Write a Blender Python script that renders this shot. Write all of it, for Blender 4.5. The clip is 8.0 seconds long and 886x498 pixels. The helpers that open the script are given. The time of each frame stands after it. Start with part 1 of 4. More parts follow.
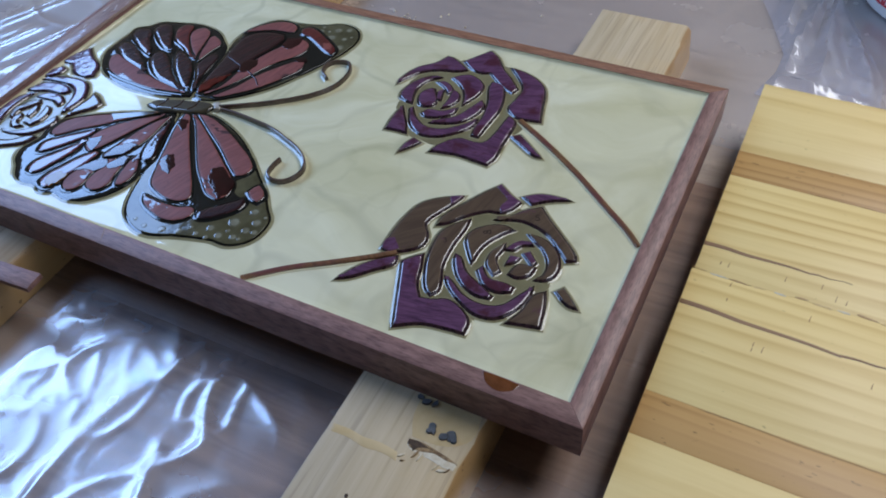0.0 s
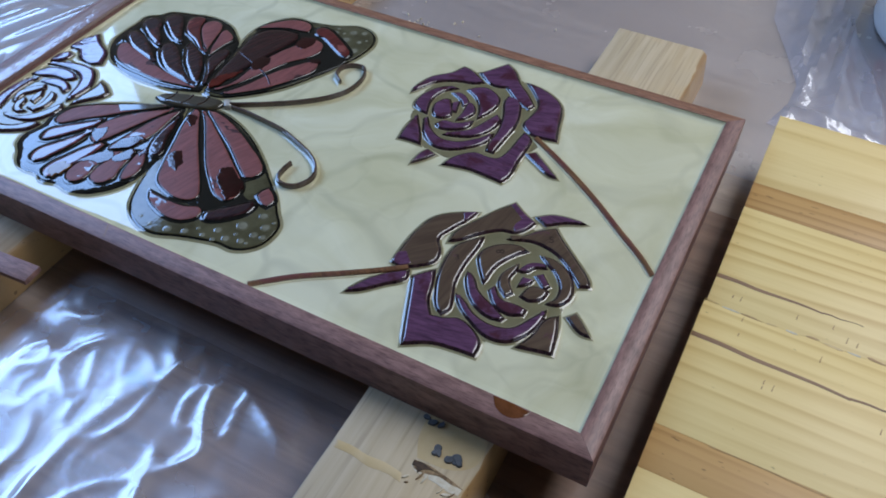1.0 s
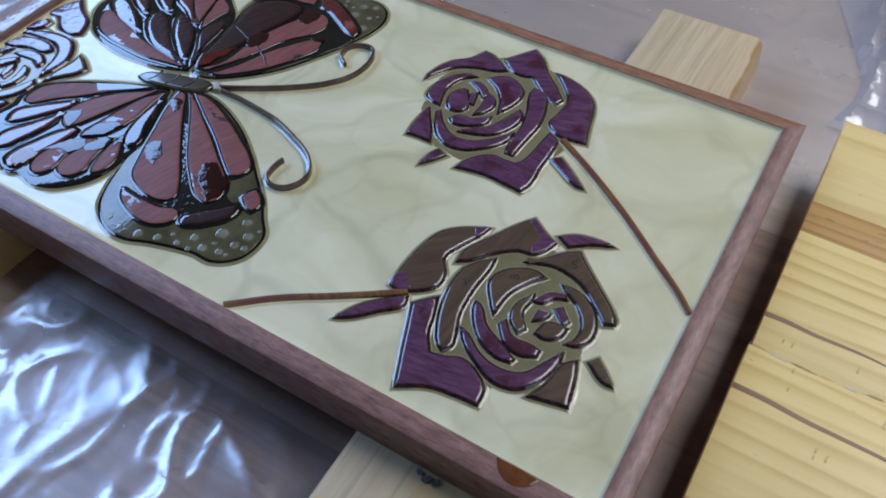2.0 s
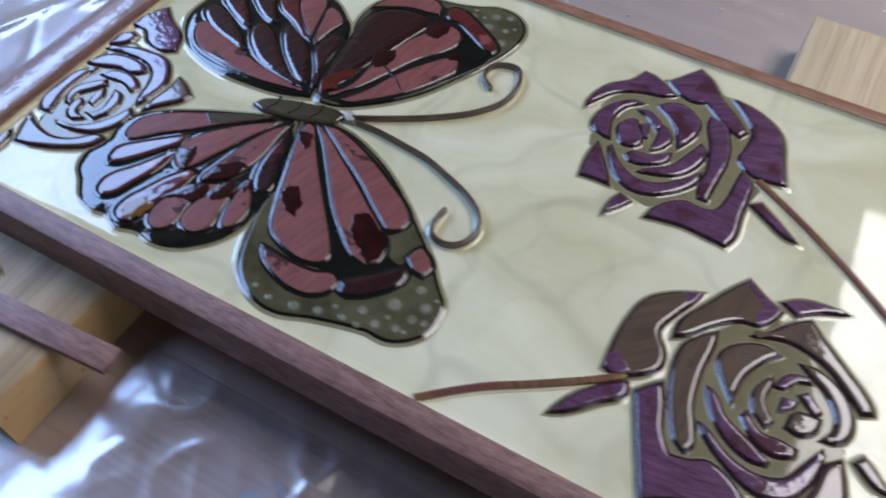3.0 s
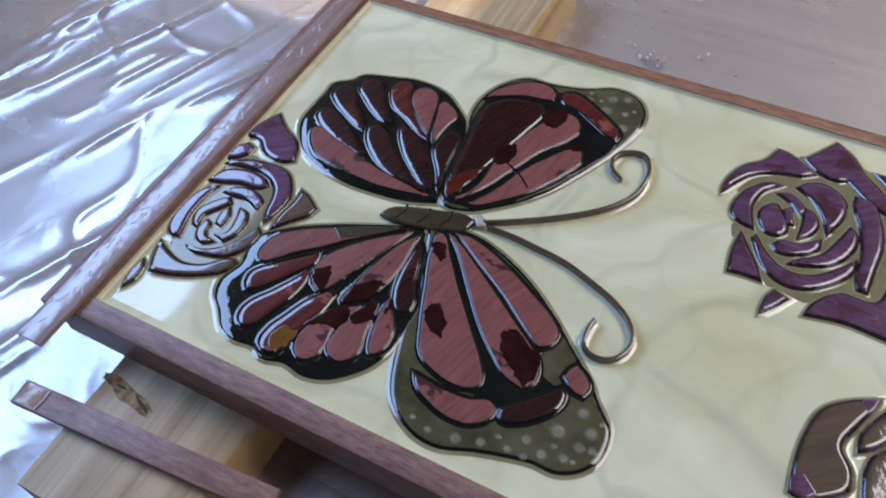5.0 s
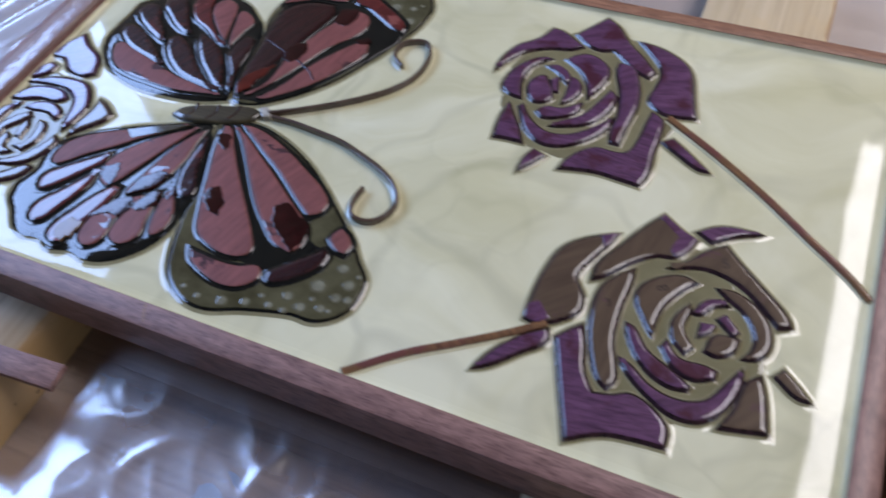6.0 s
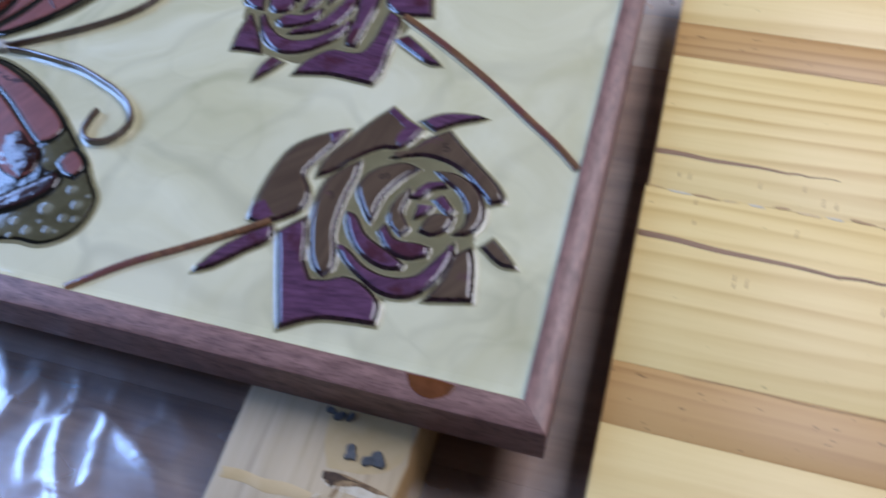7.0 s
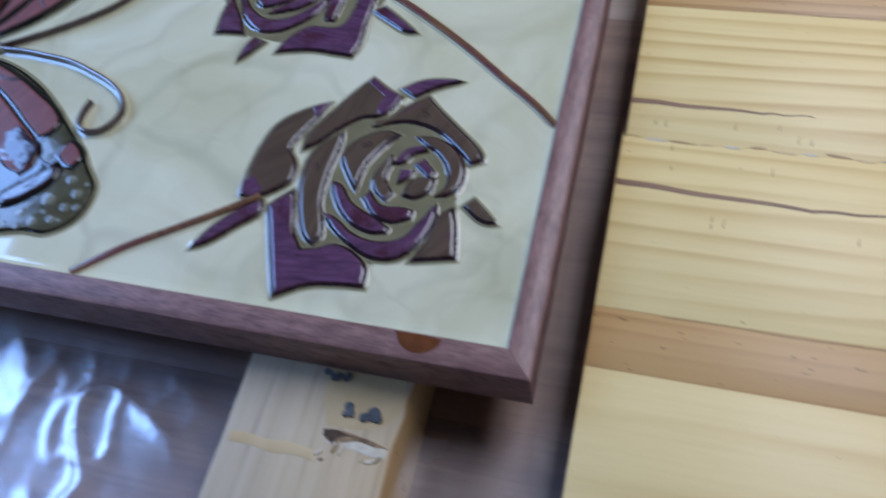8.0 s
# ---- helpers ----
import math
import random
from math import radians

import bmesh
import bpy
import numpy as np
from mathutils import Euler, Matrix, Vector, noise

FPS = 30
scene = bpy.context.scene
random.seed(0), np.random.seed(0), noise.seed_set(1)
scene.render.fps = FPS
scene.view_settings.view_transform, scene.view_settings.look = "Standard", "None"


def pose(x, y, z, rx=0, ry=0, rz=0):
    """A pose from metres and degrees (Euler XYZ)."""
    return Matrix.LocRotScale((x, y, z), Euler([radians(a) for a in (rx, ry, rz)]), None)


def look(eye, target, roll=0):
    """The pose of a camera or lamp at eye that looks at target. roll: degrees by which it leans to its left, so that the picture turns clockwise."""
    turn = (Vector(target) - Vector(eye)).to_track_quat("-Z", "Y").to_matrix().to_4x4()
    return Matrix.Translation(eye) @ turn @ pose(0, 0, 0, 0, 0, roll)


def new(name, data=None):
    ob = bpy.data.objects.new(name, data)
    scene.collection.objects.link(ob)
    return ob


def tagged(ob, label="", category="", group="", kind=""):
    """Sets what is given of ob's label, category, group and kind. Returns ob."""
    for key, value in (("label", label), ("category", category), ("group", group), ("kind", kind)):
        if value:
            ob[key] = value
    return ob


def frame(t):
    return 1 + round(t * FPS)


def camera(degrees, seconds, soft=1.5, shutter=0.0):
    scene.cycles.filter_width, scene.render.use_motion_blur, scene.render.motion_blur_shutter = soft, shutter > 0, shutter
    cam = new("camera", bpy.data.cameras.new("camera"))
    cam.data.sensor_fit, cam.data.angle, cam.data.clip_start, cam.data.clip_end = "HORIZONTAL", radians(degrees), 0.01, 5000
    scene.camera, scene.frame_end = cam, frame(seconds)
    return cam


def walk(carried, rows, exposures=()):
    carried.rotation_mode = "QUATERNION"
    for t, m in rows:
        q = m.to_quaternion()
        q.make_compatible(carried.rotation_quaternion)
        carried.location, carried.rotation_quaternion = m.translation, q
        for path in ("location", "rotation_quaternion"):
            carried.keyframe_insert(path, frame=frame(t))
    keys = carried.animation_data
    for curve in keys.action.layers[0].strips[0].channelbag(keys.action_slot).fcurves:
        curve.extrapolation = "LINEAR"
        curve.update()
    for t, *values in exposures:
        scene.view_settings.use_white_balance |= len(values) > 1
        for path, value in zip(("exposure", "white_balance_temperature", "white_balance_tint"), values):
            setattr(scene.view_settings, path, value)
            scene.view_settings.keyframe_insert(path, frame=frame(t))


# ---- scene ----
cam = camera(57.3, 8.0, soft=1.8, shutter=0.4)
PATH = [
    (0, (0.073, -0.256, 1.234), (-0.617, 0.921, -0.229), -5.2),
    (0.5, (0.059, -0.253, 1.24), (-0.588, 0.943, -0.227), -1.3),
    (1, (0.045, -0.252, 1.239), (-0.596, 0.941, -0.233), -0.3),
    (2.5, (-0.044, -0.148, 1.196), (-0.698, 0.897, -0.379), -0.5),
    (3, (-0.149, -0.161, 1.188), (-0.688, 0.914, -0.41), 2.7),
    (3.5, (-0.211, -0.137, 1.181), (-0.737, 0.831, -0.488), -2.4),
    (4, (-0.246, -0.124, 1.21), (-0.838, 0.899, -0.403), -3.5),
    (4.2, (-0.256, -0.12, 1.222), (-0.859, 0.912, -0.381), -3.2),
    (5.5, (-0.174, -0.15, 1.203), (-0.813, 0.899, -0.375), -5.7),
    (6, (-0.09, -0.151, 1.187), (-0.668, 0.894, -0.418), -7.1),
    (6.5, (-0.029, -0.148, 1.177), (-0.544, 0.919, -0.434), -7.3),
    (7, (0.027, -0.145, 1.165), (-0.378, 0.879, -0.505), -6.6),
    (7.5, (0.066, -0.178, 1.148), (-0.201, 0.838, -0.554), -4.7),
    (8, (0.053, -0.152, 1.171), (-0.406, 0.801, -0.526), -14.0),
]
# the clip's own exposure and white balance
EXPOSURES = [(0.0, -0.12, 5900, 12), (1.0, -0.12, 5800, 11), (2.5, 0.0, 6150, 15), (3.0, 0.09, 6250, 17), (3.5, 0.11, 6250, 18), (4.0, 0.25, 6450, 15), (5.5, 0.02, 6350, 16), (6.0, 0.10, 6250, 20), (6.5, 0.13, 6000, 20), (7.0, 0.12, 5650, 19), (7.5, -0.04, 5300, 15), (8.0, -0.04, 5300, 17)]
walk(cam, [(t, look(eye, target, roll)) for t, eye, target, roll in PATH], EXPOSURES)

from mathutils import geometry

# ---- light ----
TABLE = 0.75          # top of the work table
BAR_TOP = 0.788       # top of the two timbers that carry the panel
RESIN = 0.8145        # surface of the poured resin
LIP = 0.8185          # top of the panel's frame

world = bpy.data.worlds.new("sky")
scene.world = world
world.use_nodes = True
sky = world.node_tree.nodes.new("ShaderNodeTexSky")
sky.sky_type, sky.sun_disc = "NISHITA", False
sky.sun_elevation, sky.sun_rotation = radians(45.7), radians(91.5)
world.node_tree.links.new(sky.outputs[0], world.node_tree.nodes["Background"].inputs[0])
world.node_tree.nodes["Background"].inputs[1].default_value = 0.1


def window_light(name, eye, target, width, height, power, colour):
    """An area lamp in a window's opening, for the sky's light."""
    data = bpy.data.lights.new(name, "AREA")
    data.shape, data.size, data.size_y = "RECTANGLE", width, height
    data.energy, data.color = power, colour
    ob = new(name, data)
    ob.matrix_world = look(eye, target)
    return ob


sun = bpy.data.lights.new("sun", "SUN")
sun.energy, sun.angle, sun.color = 5.0, radians(0.5), (1.0, 0.93, 0.82)
new("sun", sun).matrix_world = look((1.69, -0.045, 1.735), (0, 0, 0))

window_light("daylight_side", (-1.165, 0.18, 1.475), (0, 0.18, 1.475), 0.96, 0.5, 15.5, (0.37, 0.585, 1.0))
window_light("daylight_roof", (0.74, 1.15, 2.43), (0.74, 1.15001, 0), 0.9, 1.7, 41, (1.0, 0.975, 0.93))
window_light("daylight_door", (2.28, -0.5, 1.5), (0, -0.5, 1.2), 1.3, 1.7, 4, (0.9, 0.95, 1.0))


# ---- materials ----
def material(name, build, rough=0.5, coat=0.0, coat_rough=0.05, metal=0.0, spec=0.5, ior=1.5):
    """build(tree, shader) wires colour and relief; the rest are plain values."""
    m = bpy.data.materials.new(name)
    m.use_nodes = True
    t = m.node_tree
    s = t.nodes["Principled BSDF"]
    s.inputs["Roughness"].default_value, s.inputs["Metallic"].default_value = rough, metal
    s.inputs["Coat Weight"].default_value, s.inputs["Coat Roughness"].default_value = coat, coat_rough
    s.inputs["Specular IOR Level"].default_value = spec
    s.inputs["IOR"].default_value = ior
    s.inputs["Coat IOR"].default_value = 1.62
    build(t, s)
    return m


def coords(t, scale=(1, 1, 1), turn=0.0, shuffle=True, spin=0.0):
    """Object coordinates, turned, then scaled, shifted by the piece's own random number; spin: how far pieces differ in their turn."""
    c = t.nodes.new("ShaderNodeTexCoord")
    r = t.nodes.new("ShaderNodeVectorRotate")
    r.rotation_type = "Z_AXIS"
    r.inputs["Angle"].default_value = radians(-turn)
    mp = t.nodes.new("ShaderNodeMapping")
    mp.inputs["Scale"].default_value = scale
    t.links.new(c.outputs["Object"], r.inputs["Vector"])
    t.links.new(r.outputs[0], mp.inputs["Vector"])
    if shuffle:
        info = t.nodes.new("ShaderNodeObjectInfo")
        mul = t.nodes.new("ShaderNodeVectorMath")
        mul.operation = "SCALE"
        mul.inputs[0].default_value = (3.1, 7.7, 5.3)
        t.links.new(info.outputs["Random"], mul.inputs["Scale"])
        t.links.new(mul.outputs[0], mp.inputs["Location"])
        if spin:
            ang = t.nodes.new("ShaderNodeMath")
            ang.operation = "MULTIPLY_ADD"
            ang.inputs[1].default_value, ang.inputs[2].default_value = radians(spin), radians(-turn - spin / 2)
            t.links.new(info.outputs["Random"], ang.inputs[0])
            t.links.new(ang.outputs[0], r.inputs["Angle"])
    return mp.outputs[0]


def noise_tex(t, vec, scale, detail=4.0, rough=0.55, warp=0.0):
    n = t.nodes.new("ShaderNodeTexNoise")
    n.inputs["Scale"].default_value, n.inputs["Detail"].default_value = scale, detail
    n.inputs["Roughness"].default_value, n.inputs["Distortion"].default_value = rough, warp
    t.links.new(vec, n.inputs["Vector"])
    return n.outputs["Fac"]


def ramp(t, fac, stops):
    r = t.nodes.new("ShaderNodeValToRGB")
    e = r.color_ramp.elements
    while len(e) < len(stops):
        e.new(0.5)
    for el, (p, c) in zip(e, stops):
        el.position, el.color = p, (*c, 1)
    t.links.new(fac, r.inputs["Fac"])
    return r.outputs["Color"]


def mix(t, fac, a, b, mode="MIX"):
    n = t.nodes.new("ShaderNodeMix")
    n.data_type, n.blend_type = "RGBA", mode
    for socket, v in ((n.inputs["Factor"], fac), (n.inputs["A"], a), (n.inputs["B"], b)):
        if isinstance(v, (int, float)):
            socket.default_value = v
        elif isinstance(v, tuple):
            socket.default_value = (*v, 1)
        else:
            t.links.new(v, socket)
    return n.outputs["Result"]


def bump(t, s, height, strength, distance=0.001, coat=False):
    b = t.nodes.new("ShaderNodeBump")
    b.inputs["Strength"].default_value, b.inputs["Distance"].default_value = strength, distance
    t.links.new(height, b.inputs["Height"])
    t.links.new(b.outputs[0], s.inputs["Coat Normal" if coat else "Normal"])


def wood(name, light, dark, rough=0.5, coat=0.0, coat_rough=0.06, turn=0.0, fine=1.0, blotch=None, relief=0.25, coat_relief=0.0, coat_scale=110, pores=0.5, spec=0.5, spin=0.0, run=6.0, wet=None):
    """Wood with its grain along x (or turned), at two scales, with pores and soft blotches."""
    def build(t, s):
        along = coords(t, (run * fine, 90 * fine, 40 * fine), turn, True, spin)
        broad = coords(t, (2.0, 12.0, 6.0), turn, True, spin)
        g = noise_tex(t, along, 2.2, 6, 0.6, 0.25)
        b = noise_tex(t, broad, 2.4, 3, 0.5, 0.6)
        col = mix(t, b, ramp(t, g, [(0.3, dark), (0.68, light)]), ramp(t, g, [(0.25, tuple(0.62 * c for c in dark)), (0.75, tuple(0.9 * c for c in light))]))
        p = noise_tex(t, coords(t, (max(14, run * 2.2) * fine, 420 * fine, 200 * fine), turn, True, spin), 2.0, 2, 0.5)
        col = mix(t, pores, col, ramp(t, p, [(0.33, (0.5, 0.45, 0.42)), (0.47, (1, 1, 1))]), "MULTIPLY")
        if blotch:
            tone, low, high, size = blotch
            w = noise_tex(t, coords(t, (1, 1, 1)), size, 4, 0.6, 0.3)
            col = mix(t, ramp(t, w, [(low, (0, 0, 0)), (high, (1, 1, 1))]), col, tone)
        if wet:
            tone, low, high, size = wet
            mask = ramp(t, noise_tex(t, coords(t, (1, 1, 1)), size, 5, 0.62, 0.4), [(low, (0, 0, 0)), (high, (1, 1, 1))])
            col = mix(t, mask, col, tone)
            t.links.new(mix(t, mask, (coat,) * 3, (1, 1, 1)), s.inputs["Coat Weight"])
            t.links.new(mix(t, mask, (coat_rough,) * 3, (0.04, 0.04, 0.04)), s.inputs["Coat Roughness"])
        t.links.new(col, s.inputs["Base Color"])
        bump(t, s, g, relief, 0.0006)
        if coat_relief:
            bump(t, s, noise_tex(t, coords(t, (1, 1, 1)), coat_scale, 3, 0.55), coat_relief, 0.0012, True)
    return material(name, build, rough, coat, coat_rough, 0.0, spec)


DARK_EDGE = material("dark_cut_edge", lambda t, s: t.links.new(ramp(t, noise_tex(t, coords(t), 300, 3), [(0.35, (0.018, 0.010, 0.012)), (0.7, (0.05, 0.025, 0.03))]), s.inputs["Base Color"]), 0.06, ior=1.62)
WALNUT = wood("brown_hardwood", (0.32, 0.18, 0.152), (0.15, 0.075, 0.061), 0.45, fine=1.5, relief=0.35, pores=0.75, run=20.0)
WALNUT_Y = wood("brown_hardwood_cross", (0.31, 0.172, 0.142), (0.15, 0.074, 0.06), 0.45, turn=90, fine=1.5, relief=0.35, pores=0.75, run=20.0)
WALNUT_WARM = wood("warm_brown_hardwood", (0.34, 0.175, 0.105), (0.19, 0.088, 0.05), 0.45, fine=1.5, relief=0.35, pores=0.7, run=20.0)
WALNUT_GLUED = wood("brown_hardwood_with_dried_resin", (0.36, 0.25, 0.225), (0.22, 0.135, 0.12), 0.42, 1.0, 0.12, turn=90, fine=1.6, coat_relief=0.7, coat_scale=120)
PURPLE = wood("purple_wood_under_resin", (0.140, 0.060, 0.118), (0.066, 0.026, 0.058), 0.5, 1.0, 0.055, turn=20, fine=1.5, run=16.0, blotch=((0.058, 0.015, 0.026), 0.53, 0.62, 48), relief=0.7, coat_relief=0.25, coat_scale=85, spec=0.1, spin=50, pores=0.6)
BROWN = wood("stained_and_reflecting_purple_wood", (0.118, 0.079, 0.048), (0.080, 0.050, 0.031), 0.5, 1.0, 0.05, turn=60, fine=1.5, blotch=((0.10, 0.033, 0.07), 0.64, 0.72, 35), relief=0.4, coat_relief=0.10, coat_scale=90, spec=0.1, spin=60, pores=0.3)
PINK = wood("red_wood", (0.240, 0.079, 0.064), (0.155, 0.047, 0.038), 0.55, 0.08, 0.25, turn=75, fine=1.3, spin=40, relief=0.35, spec=0.25, run=14.0, pores=0.45, wet=((0.040, 0.009, 0.008), 0.60, 0.615, 21))
RED = wood("wet_red_wood", (0.13, 0.022, 0.018), (0.05, 0.009, 0.008), 0.45, 1.0, 0.05, turn=70, fine=1.6, blotch=((0.20, 0.06, 0.05), 0.57, 0.60, 32), coat_relief=0.4, coat_scale=38, spec=0.1)
DARK = wood("dark_wet_red_wood", (0.040, 0.009, 0.007), (0.011, 0.0035, 0.003), 0.45, 1.0, 0.035, turn=70, fine=1.6, blotch=((0.085, 0.016, 0.012), 0.60, 0.70, 30), relief=0.2, coat_relief=0.4, coat_scale=42, spec=0.1)
STEM = wood("stained_brown_stem", (0.23, 0.115, 0.048), (0.095, 0.042, 0.02), 0.4, 1.0, 0.05, turn=-35, fine=1.4, blotch=((0.13, 0.045, 0.035), 0.50, 0.60, 22), coat_relief=0.15, coat_scale=60, spec=0.2)
ANTENNA = wood("dark_bent_wood", (0.10, 0.060, 0.038), (0.048, 0.028, 0.019), 0.4, 1.0, 0.06, fine=1.2, spec=0.2)
OLIVE_WOOD = wood("olive_brown_wood", (0.075, 0.058, 0.026), (0.03, 0.024, 0.012), 0.4, 1.0, 0.06, fine=1.4, spec=0.1)
def pine(name, light, line, period, flecks, turn=0.0, wander=4.5, rough=0.42, coat=0.15, relief=0.03):
    """Pine sawn along the grain: soft growth lines along x (or turned), with small resin flecks."""
    def build(t, s):
        vec = coords(t, (0.12, 1, 1), turn)
        w = t.nodes.new("ShaderNodeTexWave")
        w.wave_type, w.bands_direction, w.wave_profile = "BANDS", "Y", "SAW"
        w.inputs["Scale"].default_value, w.inputs["Distortion"].default_value = 0.314 / period, wander
        w.inputs["Detail"].default_value, w.inputs["Detail Scale"].default_value = 2, 0.9
        t.links.new(vec, w.inputs["Vector"])
        soft = noise_tex(t, coords(t, (1.2, 9, 9), turn), 3, 3, 0.5, 0.4)
        amount = mix(t, 1.0, ramp(t, w.outputs["Fac"], [(0.0, (0, 0, 0)), (0.45, (0.1, 0.1, 0.1)), (0.86, (1, 1, 1)), (1.0, (0, 0, 0))]), ramp(t, soft, [(0.35, (0.15, 0.15, 0.15)), (0.65, (1, 1, 1))]), "MULTIPLY")
        col = mix(t, amount, light, line)
        col = mix(t, 0.35, col, ramp(t, noise_tex(t, coords(t, (8, 160, 80), turn), 2, 4, 0.6), [(0.3, (0.86, 0.8, 0.7)), (0.6, (1, 1, 1))]), "MULTIPLY")
        f = noise_tex(t, coords(t, (75, 260, 100), turn), 2.0, 1, 0.4)
        col = mix(t, ramp(t, f, [(flecks, (0.0, 0.0, 0.0)), (flecks + 0.05, (0.7, 0.7, 0.7))]), col, tuple(0.45 * c for c in line))
        t.links.new(col, s.inputs["Base Color"])
        bump(t, s, w.outputs["Fac"], relief, 0.0003)
    return material(name, build, rough, coat, 0.25)


PINE = pine("pale_pine", (0.735, 0.56, 0.225), (0.53, 0.335, 0.09), 0.013, 0.78, wander=7.0, rough=0.5, coat=0.05)
PINE_PLAIN = pine("plain_pale_pine", (0.735, 0.56, 0.235), (0.58, 0.39, 0.125), 0.030, 0.78, rough=0.5, coat=0.05)
PINE_TAN = pine("tan_pine", (0.50, 0.295, 0.095), (0.36, 0.185, 0.048), 0.009, 0.725, rough=0.5, coat=0.05)
TIMBER = wood("pale_rough_timber", (0.60, 0.495, 0.325), (0.475, 0.36, 0.20), 0.62, turn=90, fine=0.42, run=3.0, blotch=((0.49, 0.37, 0.20), 0.56, 0.78, 16), relief=0.35, pores=0.35)
TIMBER_OLD = wood("weathered_timber", (0.50, 0.39, 0.25), (0.33, 0.23, 0.12), 0.55, turn=90, fine=0.34, run=4.0, blotch=((0.31, 0.20, 0.09), 0.55, 0.72, 14), relief=0.4, pores=0.4)
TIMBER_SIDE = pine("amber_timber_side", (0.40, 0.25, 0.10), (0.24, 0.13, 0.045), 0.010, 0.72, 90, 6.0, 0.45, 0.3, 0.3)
STREAK = wood("brown_pitch_streak", (0.30, 0.165, 0.075), (0.20, 0.10, 0.042), 0.5)
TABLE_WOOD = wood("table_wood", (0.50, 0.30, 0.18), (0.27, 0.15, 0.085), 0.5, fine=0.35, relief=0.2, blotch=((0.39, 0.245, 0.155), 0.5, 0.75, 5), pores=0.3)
# the same table wood, with the sheet's glare put into a paler colour
TABLE_GLARE = wood("table_wood_in_glare", (0.72, 0.575, 0.44), (0.585, 0.44, 0.32), 0.5, fine=0.4, relief=0.15, blotch=((0.54, 0.43, 0.35), 0.5, 0.75, 5), pores=0.2)
REDWOOD = wood("reddish_board", (0.24, 0.12, 0.075), (0.16, 0.075, 0.045), 0.45, turn=90, fine=0.5)


def cream_build(t, s):
    vec = coords(t, (1, 1, 1), shuffle=False)

    def warped(scale, reach):
        w = t.nodes.new("ShaderNodeTexNoise")
        w.inputs["Scale"].default_value, w.inputs["Detail"].default_value = scale, 2
        t.links.new(vec, w.inputs["Vector"])
        add = t.nodes.new("ShaderNodeVectorMath")
        add.operation = "MULTIPLY_ADD"
        add.inputs[1].default_value = (reach, reach, 0.0)
        t.links.new(w.outputs["Color"], add.inputs[0])
        t.links.new(vec, add.inputs[2])
        return add.outputs[0]

    def cells(at, scale, stops):
        v = t.nodes.new("ShaderNodeTexVoronoi")
        v.feature = "DISTANCE_TO_EDGE"
        v.inputs["Scale"].default_value = scale
        t.links.new(at, v.inputs["Vector"])
        return ramp(t, v.outputs["Distance"], [(p, (c, c, c * 0.985)) for p, c in stops])

    # pigment swirls: pale lobes with thin smoky rims, some of them faded out
    slow, quick = warped(8, 0.15), warped(18, 0.09)
    big = cells(slow, 13, [(0.0, 0.86), (0.03, 0.90), (0.075, 1.03), (0.18, 1.045), (0.42, 0.985)])
    small = cells(quick, 27, [(0.0, 0.88), (0.04, 0.93), (0.11, 1.03), (0.3, 1.0)])
    fade = ramp(t, noise_tex(t, vec, 11, 2, 0.5), [(0.38, (0.15,) * 3), (0.62, (1.0,) * 3)])
    fade_small = ramp(t, noise_tex(t, quick, 7, 2, 0.5), [(0.5, (0.0,) * 3), (0.68, (0.75,) * 3)])
    n = noise_tex(t, slow, 8, 4, 0.55, 1.6)
    col = ramp(t, n, [(0.32, (0.515, 0.485, 0.30)), (0.50, (0.58, 0.552, 0.365)), (0.66, (0.64, 0.617, 0.435))])
    col = mix(t, fade, col, mix(t, 1.0, col, big, "MULTIPLY"))
    col = mix(t, fade_small, col, mix(t, 1.0, col, small, "MULTIPLY"))
    t.links.new(col, s.inputs["Base Color"])
    bump(t, s, noise_tex(t, vec, 14, 2, 0.5), 0.12, 0.002)


CREAM = material("cream_resin", cream_build, 0.045, ior=1.58)


def tint(colour, second, scale, relief=0.0):
    def build(t, s):
        n = noise_tex(t, coords(t, (1, 1, 1), shuffle=False), scale, 4, 0.6)
        t.links.new(ramp(t, n, [(0.35, colour), (0.65, second)]), s.inputs["Base Color"])
        if relief:
            bump(t, s, n, relief, 0.001)
    return build


POOL = material("thin_olive_resin", tint((0.195, 0.174, 0.092), (0.15, 0.133, 0.07), 40), 0.05)
# resin rim; contact shade round the pieces is put into its dark olive
MENISCUS = material("shaded_resin_rim", tint((0.27, 0.247, 0.14), (0.195, 0.175, 0.093), 60), 0.05, ior=1.6)
WING_RESIN = material("black_wing_resin", tint((0.006, 0.0065, 0.006), (0.010, 0.010, 0.008), 45, 0.4), 0.05, ior=1.6)
OLIVE_RESIN = material("smoky_olive_resin", tint((0.048, 0.043, 0.021), (0.092, 0.084, 0.044), 45, 0.15), 0.06)
BUBBLE = material("pale_bubble", tint((0.13, 0.125, 0.085), (0.22, 0.215, 0.15), 110), 0.08)
BUBBLE_EDGE = material("bubble_edge", tint((0.085, 0.078, 0.045), (0.12, 0.112, 0.068), 160), 0.08)
TICK = material("resin_canal", tint((0.42, 0.265, 0.105), (0.33, 0.19, 0.07), 300), 0.5)
BLOT = material("dark_resin_spill", tint((0.016, 0.0045, 0.004), (0.032, 0.008, 0.007), 80, 0.3), 0.05)
RUST = material("rust_red_resin", tint((0.06, 0.011, 0.008), (0.10, 0.018, 0.012), 60), 0.06)
AMBER = material("amber_resin", tint((0.11, 0.05, 0.010), (0.18, 0.09, 0.022), 60), 0.06)
SPILL = material("amber_stain", tint((0.10, 0.035, 0.012), (0.15, 0.055, 0.02), 120), 0.12)
